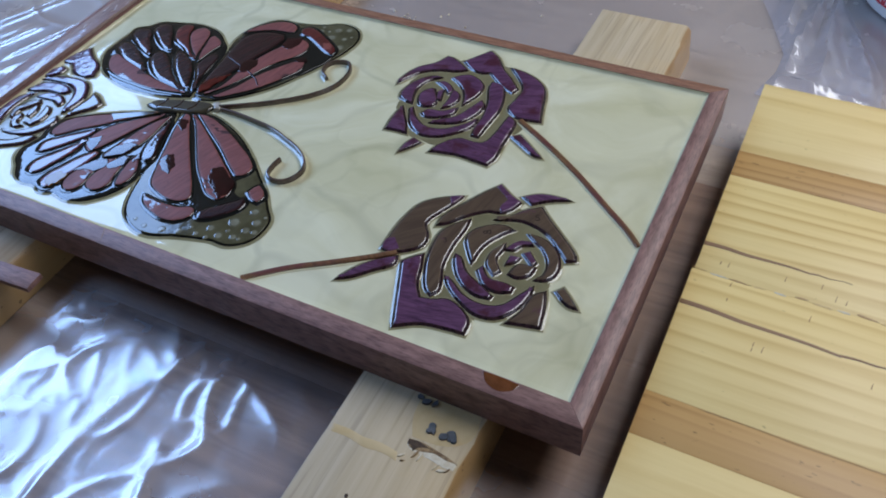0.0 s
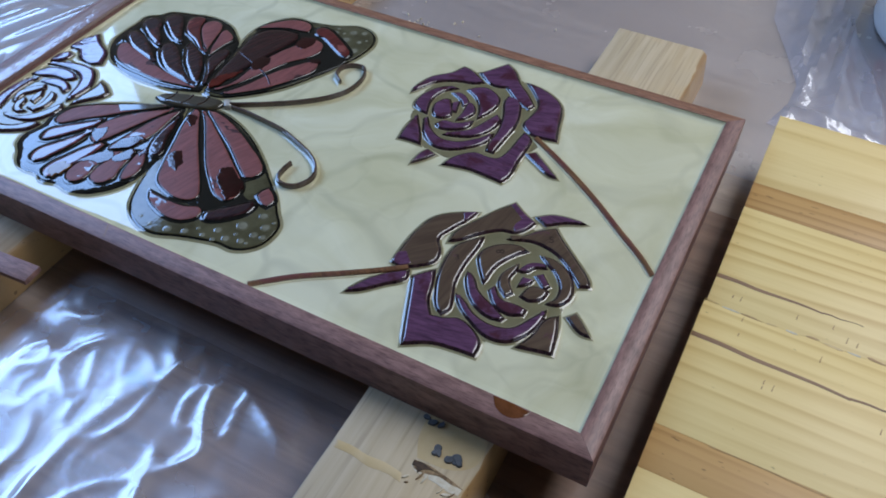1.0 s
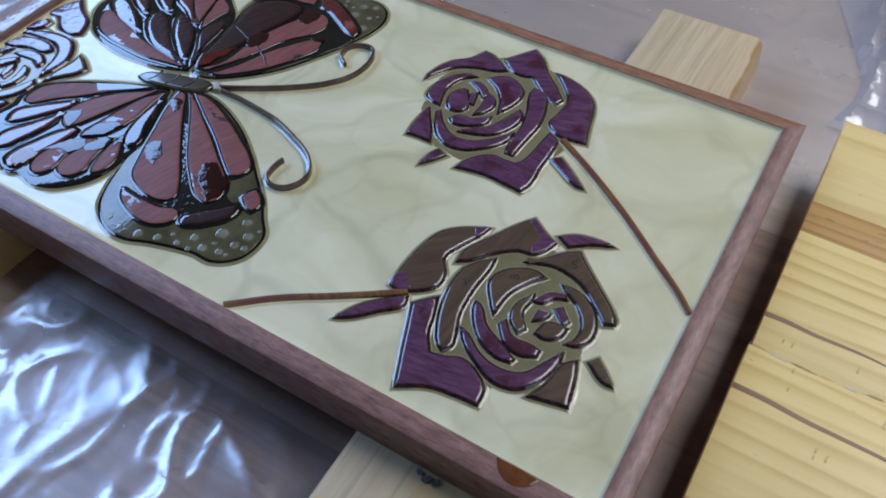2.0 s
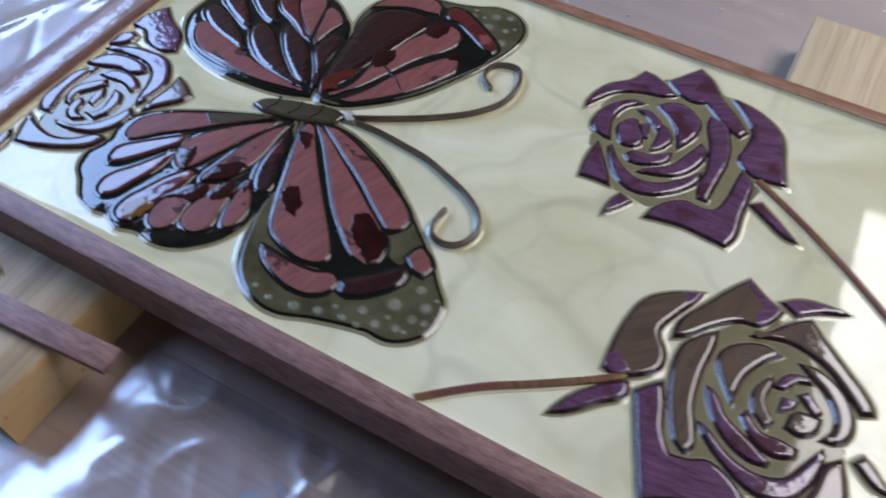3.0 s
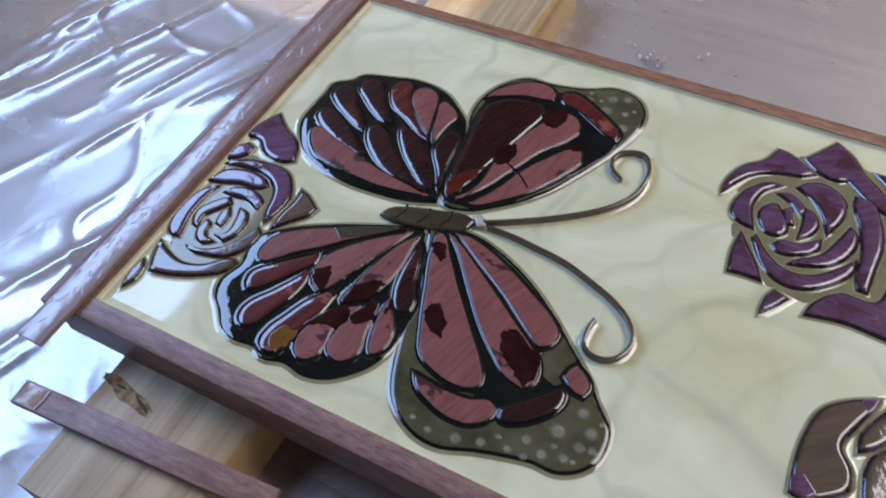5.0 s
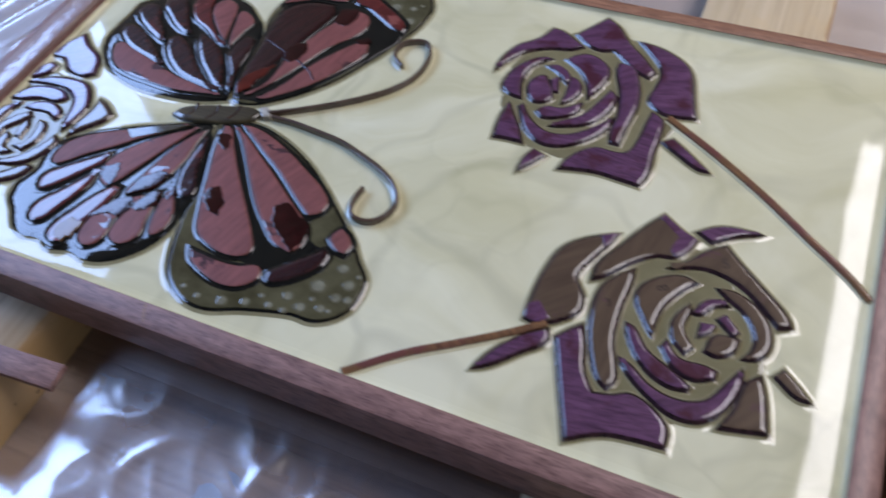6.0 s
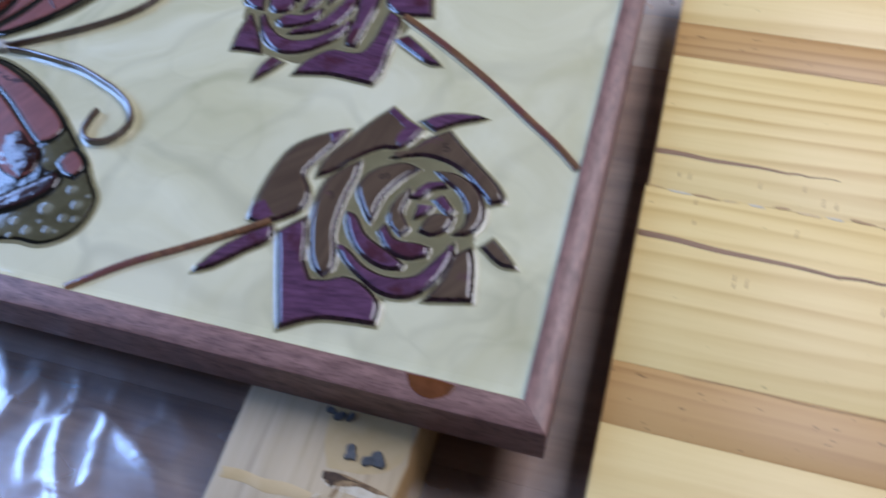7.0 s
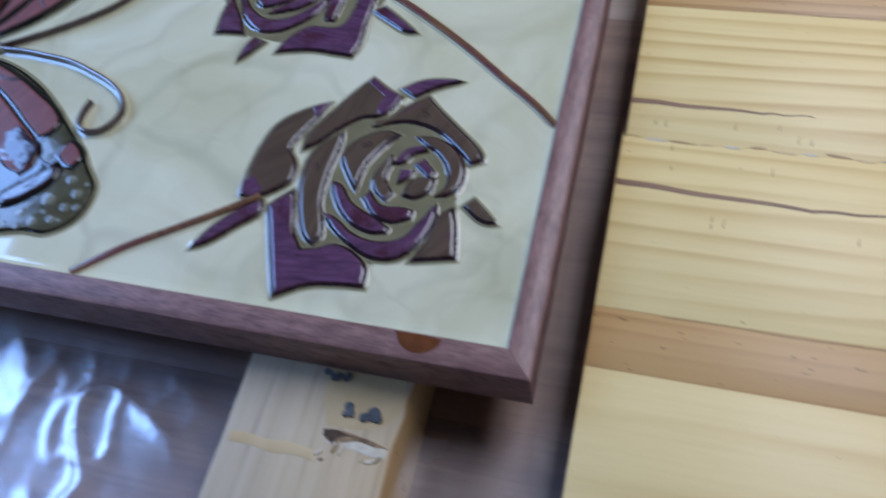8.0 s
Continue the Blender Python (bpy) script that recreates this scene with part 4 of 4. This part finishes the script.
# purple wooden rose at the panel's edge
# lower petals browner: reflections in the gloss are put into their colour
PETALS = [
    (PURPLE, [(-568, 127), (-565, 140), (-557, 148), (-551, 146), (-551, 139), (-560, 130)]),
    (PURPLE, [(-561, 125), (-549, 134), (-532, 138), (-517, 137), (-507, 128), (-501, 116), (-502, 102), (-505, 93), (-509, 100), (-512, 112), (-517, 121), (-529, 128), (-544, 128)]),
    (PURPLE, [(-562, 107), (-556, 120), (-543, 126), (-527, 125), (-521, 120), (-524, 116), (-539, 114), (-552, 109)]),
    (PURPLE, [(-545, 103), (-540, 110), (-529, 113), (-518, 109), (-515, 105), (-516, 100), (-526, 104), (-537, 103)]),
    (PURPLE, [(-561, 65), (-564, 82), (-560, 99), (-550, 107), (-553, 95), (-553, 79), (-548, 60), (-554, 59)]),
    (BROWN, [(-546, 72), (-551, 82), (-546, 93), (-538, 101), (-534, 97), (-539, 89), (-544, 81), (-542, 71)]),
    (BROWN, [(-537, 64), (-541, 70), (-540, 79), (-536, 77), (-533, 68), (-525, 66), (-531, 62)]),
    (BROWN, [(-533, 79), (-535, 88), (-533, 94), (-529, 88), (-528, 78)]),
    (BROWN, [(-528, 71), (-522, 75), (-523, 88), (-526, 96), (-520, 95), (-515, 87), (-515, 77), (-519, 69)]),
    (BROWN, [(-539, 56), (-529, 57), (-518, 64), (-510, 76), (-506, 88), (-501, 84), (-502, 72), (-510, 60), (-523, 55), (-533, 54)]),
    (BROWN, [(-548, 30), (-554, 42), (-557, 52), (-549, 48), (-533, 44), (-520, 48), (-506, 60), (-501, 59), (-504, 50), (-516, 41), (-534, 33)]),
]
OUTER = [
    (PURPLE, [(-565, 152), (-563, 165), (-554, 182), (-542, 172), (-525, 162), (-518, 147), (-524, 143), (-541, 145), (-552, 154), (-560, 154)]),
    (BROWN, [(-498, 90), (-499, 102), (-497, 116), (-498, 127), (-492, 125), (-480, 117), (-482, 110), (-490, 100)]),
    (BROWN, [(-555, 13), (-558, 25), (-557, 35), (-554, 32), (-552, 21)]),
]
rose = resin_pool(PETALS, 6, "purple wooden rose at the panel's edge")
for mat, outline in PETALS + OUTER:
    piece("petal", outline, mat, rose, -1.0, 2.6, 2.7, creep=4.4)


# the butterfly
CELLS = [
    (PINK, [(-520, 170), (-524, 179), (-519, 183), (-510, 180), (-483, 172), (-461, 165), (-437, 161), (-416, 157), (-432, 154), (-453, 151), (-475, 152), (-494, 154), (-509, 159)]),
    (DARK, [(-529, 192), (-530, 201), (-524, 203), (-513, 200), (-497, 190), (-483, 179), (-474, 169), (-487, 172), (-509, 178), (-522, 185)]),
    (DARK, [(-531, 216), (-531, 223), (-525, 229), (-515, 227), (-505, 213), (-495, 203), (-489, 191), (-498, 194), (-514, 202), (-526, 210)]),
    (DARK, [(-515, 228), (-516, 237), (-511, 244), (-502, 242), (-494, 234), (-484, 220), (-473, 206), (-480, 205), (-492, 210), (-507, 221)]),
    (DARK, [(-489, 197), (-483, 204), (-472, 199), (-461, 190), (-445, 175), (-419, 159), (-437, 161), (-459, 166), (-476, 177), (-485, 187)]),
    (DARK, [(-468, 207), (-467, 211), (-456, 207), (-443, 199), (-430, 183), (-419, 162), (-426, 163), (-442, 174), (-456, 187)]),
    (RED, [(-491, 232), (-494, 242), (-488, 250), (-480, 249), (-475, 237), (-465, 223), (-443, 202), (-453, 205), (-469, 215), (-482, 221)]),
    (PINK, [(-476, 243), (-470, 250), (-460, 248), (-455, 241), (-451, 227), (-445, 206), (-455, 213), (-467, 225), (-474, 234)]),
    (PINK, [(-453, 239), (-450, 243), (-440, 238), (-435, 232), (-437, 222), (-439, 201), (-445, 212), (-450, 228)]),
    (DARK, [(-437, 208), (-433, 218), (-425, 216), (-422, 206), (-420, 188), (-414, 161), (-425, 180), (-436, 196)]),
]
wing = wing_part([(-527, 167), (-537, 184), (-538, 198), (-537, 215), (-537, 227), (-526, 236), (-521, 244), (-509, 249), (-497, 252), (-487, 255), (-471, 256), (-453, 252), (-438, 241), (-428, 232), (-423, 224), (-420, 205), (-418, 184), (-413, 163), (-411, 155), (-430, 148), (-453, 145), (-479, 145), (-503, 151), (-517, 158)], CELLS, False, "upper wing of red wood in black resin")
CELLS = [
    (DARK, [(-423, 250), (-419, 259), (-405, 268), (-387, 270), (-381, 261), (-385, 241), (-391, 218), (-397, 196), (-401, 178), (-408, 162), (-413, 172), (-417, 189), (-419, 210), (-422, 229)]),
    (PINK, [(-402, 161), (-394, 181), (-393, 204), (-391, 217), (-384, 240), (-379, 251), (-377, 266), (-367, 268), (-357, 265), (-352, 254), (-356, 242), (-369, 224), (-379, 201), (-389, 179), (-396, 168)]),
    (PINK, [(-393, 162), (-382, 181), (-373, 204), (-361, 224), (-350, 237), (-343, 237), (-340, 227), (-345, 214), (-354, 198), (-364, 184), (-377, 171), (-387, 163)]),
    (PINK, [(-426, 258), (-424, 266), (-414, 279), (-403, 287), (-388, 288), (-381, 282), (-380, 275), (-388, 273), (-402, 271), (-416, 264)]),
    (RED, [(-378, 283), (-373, 289), (-365, 289), (-349, 281), (-336, 273), (-326, 264), (-326, 255), (-334, 257), (-350, 266), (-363, 273), (-373, 275)]),
]
wing = wing_part([(-428, 236), (-430, 251), (-428, 265), (-420, 281), (-407, 292), (-390, 293), (-373, 296), (-359, 301), (-348, 307), (-333, 307), (-322, 300), (-316, 288), (-316, 273), (-320, 257), (-324, 247), (-329, 234), (-336, 220), (-347, 199), (-359, 183), (-376, 167), (-391, 157), (-405, 155), (-411, 159), (-415, 175), (-419, 203), (-423, 221)], CELLS, True, "upper wing of red wood with a smoky tip")
part("dark_web", slab([(-409, 159), (-414, 174), (-419, 212), (-423, 244), (-425, 259), (-413, 276), (-387, 286), (-379, 286), (-364, 289), (-347, 281), (-325, 264), (-325, 253), (-326, 244), (-331, 234), (-337, 222), (-354, 197), (-363, 183), (-387, 162)], 0.8, 2.02, 0.8), WING_RESIN, wing, "black resin between the cells")
bubbles(wing, [(-343.0, 282.0, 4.9), (-327.0, 270.0, 4.5), (-343.0, 295.0, 4.0), (-333.0, 299.0, 3.4), (-358.0, 288.0, 3.4), (-330.0, 284.0, 2.7), (-350.0, 290.0, 1.8), (-325.0, 289.0, 1.6), (-359.0, 295.0, 2.2)])
spill([(-379, 266), (-367, 269), (-364, 263), (-368, 250), (-373, 249), (-379, 253)], BLOT, wing, 2.4, 3.34, 1)
spill([(-396, 207), (-394, 220), (-385, 224), (-382, 214), (-385, 205), (-390, 201)], BLOT, wing, 2.4, 3.34, 2)
spill([(-354, 236), (-347, 243), (-343, 239), (-347, 234)], BLOT, wing, 2.4, 3.34, 3)
part("crack", ribbon([(-415, 218), (-400, 212), (-385, 206), (-372, 199), (-363, 191)], 1.5, 2.3, 3.3, 0.3), BLOT, wing, "dark resin line across the cells")
spill([(-408, 163), (-413, 174), (-408, 185), (-397, 196), (-401, 178), (-404, 168)], RUST, wing, 2.4, 3.34, 4)
CELLS = [
    (PINK, [(-492, 68), (-494, 76), (-491, 87), (-479, 98), (-457, 110), (-435, 121), (-420, 127), (-432, 115), (-446, 104), (-458, 92), (-472, 80), (-481, 70), (-487, 66)]),
    (RED, [(-488, 49), (-489, 57), (-480, 68), (-467, 80), (-457, 89), (-455, 80), (-462, 68), (-471, 55), (-479, 46), (-484, 44)]),
    (RED, [(-478, 30), (-477, 38), (-468, 52), (-460, 67), (-456, 75), (-453, 64), (-455, 50), (-459, 37), (-463, 26), (-469, 22), (-475, 24)]),
    (PINK, [(-413, 127), (-428, 116), (-441, 104), (-452, 89), (-455, 76), (-450, 65), (-443, 61), (-438, 67), (-432, 81), (-424, 101), (-416, 119)]),
    (RED, [(-455, 17), (-456, 28), (-452, 39), (-446, 54), (-438, 66), (-431, 65), (-432, 50), (-435, 37), (-439, 25), (-442, 15), (-447, 13)]),
    (PINK, [(-407, 127), (-407, 113), (-406, 98), (-409, 81), (-416, 67), (-426, 60), (-428, 63), (-426, 77), (-422, 97), (-415, 117)]),
    (PINK, [(-436, 26), (-436, 38), (-429, 51), (-420, 61), (-414, 65), (-414, 55), (-420, 43), (-418, 31), (-420, 22), (-426, 18), (-432, 20)]),
    (PINK, [(-416, 29), (-419, 39), (-416, 55), (-409, 69), (-405, 71), (-403, 61), (-401, 48), (-398, 38), (-401, 30), (-407, 26)]),
    (PINK, [(-396, 42), (-400, 54), (-402, 70), (-400, 77), (-393, 68), (-387, 57), (-386, 48), (-389, 40), (-393, 38)]),
    (DARK, [(-398, 74), (-404, 88), (-406, 107), (-405, 123), (-401, 117), (-393, 94), (-385, 76), (-388, 71), (-394, 71)]),
]
wing = wing_part([(-500, 34), (-504, 46), (-500, 61), (-503, 71), (-502, 84), (-493, 93), (-466, 110), (-434, 125), (-409, 135), (-396, 111), (-384, 81), (-380, 67), (-382, 56), (-383, 46), (-388, 32), (-396, 22), (-406, 14), (-420, 10), (-434, 12), (-447, 9), (-457, 13), (-469, 12), (-481, 16), (-492, 27)], CELLS, False, "lower wing of red wood in black resin")
spill([(-425, 61), (-426, 71), (-414, 84), (-409, 85), (-410, 77), (-417, 66)], BLOT, wing, 2.4, 3.34, 5)
spill([(-437, 38), (-432, 50), (-420, 61), (-416, 56), (-419, 45), (-427, 43)], BLOT, wing, 2.4, 3.34, 6)
spill([(-416, 55), (-409, 69), (-405, 70), (-403, 62), (-406, 54), (-412, 51)], BLOT, wing, 2.4, 3.34, 7)
spill([(-449, 66), (-454, 74), (-445, 81), (-440, 72), (-441, 64)], BLOT, wing, 2.4, 3.34, 8)
spill([(-400, 67), (-400, 76), (-395, 72), (-398, 66)], BLOT, wing, 2.4, 3.34, 9)
spill([(-449, 19), (-450, 27), (-445, 34), (-437, 32), (-439, 23), (-442, 16)], AMBER, wing, 2.4, 3.34, 10)
piece("inlay", [(-460, 108), (-435, 121), (-420, 126), (-432, 116), (-452, 102)], OLIVE_WOOD, wing, 2.6, 3.3, 0.5)
CELLS = [
    (PINK, [(-399, 134), (-395, 116), (-386, 93), (-376, 68), (-367, 51), (-356, 45), (-341, 42), (-330, 45), (-327, 51), (-332, 60), (-349, 80), (-368, 102), (-384, 122), (-394, 134)]),
    (PINK, [(-392, 136), (-380, 124), (-361, 101), (-345, 82), (-331, 69), (-318, 59), (-306, 56), (-301, 63), (-303, 74), (-310, 82), (-324, 92), (-342, 105), (-364, 120), (-382, 132)]),
    (PINK, [(-388, 138), (-378, 139), (-351, 130), (-327, 117), (-309, 106), (-301, 97), (-303, 88), (-309, 84), (-322, 93), (-342, 108), (-364, 122)]),
    (PINK, [(-365, 40), (-356, 39), (-342, 38), (-329, 39), (-319, 43), (-314, 40), (-314, 33), (-322, 25), (-334, 23), (-347, 26), (-359, 32)]),
    (DARK, [(-312, 41), (-307, 47), (-296, 58), (-287, 68), (-283, 64), (-283, 55), (-290, 45), (-299, 37), (-307, 34), (-311, 36)]),
    (PINK, [(-289, 73), (-288, 79), (-285, 84), (-277, 79), (-273, 73), (-275, 66), (-281, 67)]),
]
wing = wing_part([(-385, 64), (-381, 49), (-375, 32), (-368, 20), (-357, 11), (-344, 6), (-331, 6), (-315, 12), (-298, 17), (-284, 20), (-272, 20), (-262, 25), (-255, 34), (-253, 45), (-255, 56), (-264, 66), (-276, 80), (-293, 95), (-309, 109), (-331, 125), (-355, 137), (-377, 143), (-395, 141), (-407, 135), (-395, 104), (-385, 77)], CELLS, True, "lower wing of red wood with a smoky edge")
part("dark_web", slab([(-400, 135), (-386, 93), (-377, 67), (-367, 50), (-355, 43), (-340, 41), (-329, 42), (-314, 40), (-303, 49), (-287, 66), (-298, 69), (-306, 81), (-302, 87), (-300, 98), (-327, 118), (-351, 132), (-379, 141)], 0.8, 2.02, 0.8), WING_RESIN, wing, "black resin between the cells")
bubbles(wing, [(-326.0, 15.0, 3.4), (-341.0, 13.0, 2.2), (-313.0, 19.0, 2.9), (-299.0, 22.0, 2.5), (-292.0, 31.0, 3.4), (-279.0, 43.0, 4.9), (-282.0, 27.0, 3.4), (-290.0, 22.0, 2.1), (-263.0, 49.0, 3.8), (-271.0, 58.0, 3.8), (-266.0, 39.0, 3.2), (-259.0, 40.0, 2.7), (-271.0, 30.0, 2.9), (-352.0, 16.0, 1.8), (-278.0, 34.0, 1.8), (-306.0, 26.0, 1.8), (-266.0, 30.0, 1.6), (-260.0, 56.0, 1.6)])
spill([(-378, 77), (-378, 84), (-372, 86), (-364, 78), (-361, 66), (-366, 66), (-374, 71)], BLOT, wing, 2.4, 3.34, 12)
spill([(-328, 74), (-331, 85), (-324, 90), (-315, 84), (-305, 77), (-302, 65), (-307, 57), (-315, 64), (-323, 70)], BLOT, wing, 2.4, 3.34, 13)
spill([(-398, 123), (-394, 127), (-390, 126), (-385, 119), (-386, 114), (-393, 117)], BLOT, wing, 2.4, 3.34, 14)
body = piece("body", [(-440, 131), (-437, 138), (-424, 145), (-407, 150), (-389, 154), (-381, 152), (-384, 143), (-396, 136), (-413, 132), (-430, 129)], OLIVE_WOOD, panel, -1.0, 3.6, 3.0, "olive brown wooden body")
piece("bead", [(-384, 154), (-380, 157), (-374, 154), (-374, 149), (-378, 147)], BEAD, body, -1.0, 4.6, 2.4, "clear resin bead")
ANTENNAE = ([(-376, 152), (-358, 162), (-340, 173), (-322, 186), (-309, 198), (-299, 213), (-296, 228), (-298, 242), (-304, 250), (-314, 249), (-321, 242), (-320, 231), (-311, 223)],
            [(-372, 150), (-356, 150), (-337, 148), (-317, 145), (-297, 138), (-281, 131), (-269, 122), (-263, 111), (-264, 102), (-270, 94), (-279, 92), (-286, 96), (-288, 107), (-287, 115)])
for line in ANTENNAE:
    part("antenna", ribbon(line, 2.6, -1.0, 5.0, 1.0), ANTENNA, body, "dark bent wood strip set on edge")
    part("resin_edge", ribbon(line, 8.0, -2.0, 1.0, 3.2), CREAM, body, "clear resin along the strip")
for x, y in ((-426, 138), (-411, 141), (-397, 145)):
    part("seam", ribbon([(x - 3, y - 7), (x, y), (x - 1, y + 7)], 1.6, 2.2, 3.75, 0.4), BLOT, body, "dark seam across the body")


# ---- things behind the panel ----
def clear_bag():
    """A limp clear bag: a flap and a tent of film that hang in folds from a gathered peak."""
    outline = [Vector(p) for p in ((-0.022, 0.730), (0.030, 0.735), (0.078, 0.722), (0.073, 0.642), (0.100, 0.575), (0.134, 0.494), (0.139, 0.428), (0.085, 0.422), (0.028, 0.428), (0.040, 0.470), (0.041, 0.503), (0.018, 0.560), (-0.006, 0.615))]
    ring = []
    for p, q in zip(outline, outline[1:] + outline[:1]):
        k = max(int((q - p).length / 0.006), 1)
        ring += [p.lerp(q, i / k) for i in range(k)]
    inner = [Vector((x, y)) for x in np.arange(-0.02, 0.14, 0.0045) for y in np.arange(0.425, 0.73, 0.0045)]
    co, _, faces, _, _, _ = geometry.delaunay_2d_cdt(ring + inner, [], [list(range(len(ring)))], 1, 1e-6)
    folds = [(Vector(a), Vector(b), h, w) for a, b, h, w in (
        ((0.071, 0.640), (0.036, 0.440), 0.026, 0.010), ((0.071, 0.640), (0.082, 0.430), 0.020, 0.014), ((0.071, 0.640), (0.128, 0.470), 0.014, 0.010),
        ((0.022, 0.730), (0.038, 0.512), 0.024, 0.010), ((0.062, 0.722), (0.048, 0.560), 0.016, 0.008), ((0.040, 0.455), (0.130, 0.440), 0.014, 0.009))]
    bm = bmesh.new()
    verts = []
    for c in co:
        edge = min((c - p).length for p in ring)
        h = 0.0
        for a, b, high, wide in folds:
            u = min(max((c - a).dot(b - a) / (b - a).length_squared, 0), 1)
            h = max(h, high * (1 - 0.6 * u) * math.exp(-(c - a.lerp(b, u)).length / wide))
        h += 0.005 * abs(noise.noise(Vector((c.x * 60, c.y * 34, 3)))) + 0.004 * noise.noise(Vector((c.x * 18, c.y * 18, 1)))
        verts.append(bm.verts.new((c.x, c.y, TABLE + 0.003 + max(h, 0) * smoothstep(0, 0.012, edge))))
    for f in faces:
        bm.faces.new([verts[i] for i in f])
    tagged(mesh_object("plastic_bag", bm, BAG_FILM), "crumpled clear plastic bag lying on the table", "plastic bag")


def lathe(profile, steps=48):
    bm = bmesh.new()
    rows = [[bm.verts.new((r * math.cos(2 * math.pi * i / steps), r * math.sin(2 * math.pi * i / steps), z)) for i in range(steps)] for r, z in profile]
    for r0, r1 in zip(rows, rows[1:]):
        for i in range(steps):
            bm.faces.new((r0[i], r0[(i + 1) % steps], r1[(i + 1) % steps], r1[i]))
    bm.faces.new(rows[-1])
    bm.faces.new(list(reversed(rows[0])))
    return bm


def wrapped(a0, a1, z0, z1, r, steps=24):
    """A printed field wrapped round the tub, between two bearings in degrees."""
    bm = bmesh.new()
    rows = []
    for z in (z0, z1):
        rows.append([bm.verts.new((r * math.cos(radians(a0 + (a1 - a0) * i / steps)), r * math.sin(radians(a0 + (a1 - a0) * i / steps)), z)) for i in range(steps + 1)])
    for i in range(steps):
        bm.faces.new((rows[0][i], rows[0][i + 1], rows[1][i + 1], rows[1][i]))
    return bm


def white_tub():
    base = Vector((0.195, 0.682, TABLE + 0.0012))
    tub = thing("plastic_tub", "white plastic tub with a red and blue label", "tub", at=base)

    def under(name, bm, mat, label=""):
        ob = mesh_object(name, bm, mat)
        ob.parent = tub
        return tagged(ob, label)

    r = 0.108
    under("body", lathe([(r - 0.008, 0), (r - 0.002, 0.002), (r, 0.008), (r, 0.15), (r + 0.003, 0.155), (r + 0.003, 0.16), (r - 0.004, 0.165)]), BOTTLE)
    under("lid", lathe([(r + 0.001, 0.1655), (r + 0.006, 0.167), (r + 0.006, 0.178), (r + 0.002, 0.181), (0.02, 0.182)]), BOTTLE, "white snap lid")
    under("label_field", wrapped(-143, -55, 0.0135, 0.105, r + 0.0006), RED_LABEL, "red label field")
    under("label_panel", wrapped(-140.5, -58, 0.0265, 0.10, r + 0.001), BOTTLE, "white panel of the label")
    for i, (a0, a1) in enumerate(((-138, -131), (-129, -122), (-120, -114), (-112, -104), (-102, -95))):
        under("label_bar", wrapped(a0, a1, 0.034, 0.058, r + 0.0014, 6), BLUE_LABEL, "blue print")
    me = letters("MIX", 0.0115)
    for v in me.vertices:
        a = radians(-139.5) + v.co.x * 1.25 / r
        v.co = ((r + 0.0014) * math.cos(a), (r + 0.0014) * math.sin(a), 0.0165 + v.co.y)
    me.materials.append(WHITE_PAINT)
    words = new("lettering", me)
    words.parent = tub
    tagged(words, "white lettering on red")


clear_bag()
white_tub()

# crumbs of dried resin on the sheet and the cover strip
spread = random.Random(11)
bm = bmesh.new()
for i in range(26):
    x, y = spread.uniform(-0.42, -0.2), spread.uniform(0.37, 0.5)
    if i % 2 == 0:
        x, y = -0.352 + spread.gauss(0, 0.012), 0.428 + spread.gauss(0, 0.006)
    s = spread.uniform(0.0006, 0.0016)
    m = Matrix.LocRotScale((x, y, sheet_height(x, y) + s * 0.5), Euler((spread.uniform(0, 3), spread.uniform(0, 3), 0)), (s, s * 1.6, s * 0.7))
    bmesh.ops.create_icosphere(bm, subdivisions=1, radius=1, matrix=m)
tagged(mesh_object("resin_crumbs", bm, CHIP, False), "pale crumbs of dried resin scattered on the plastic sheet", "crumbs", kind="stuff")
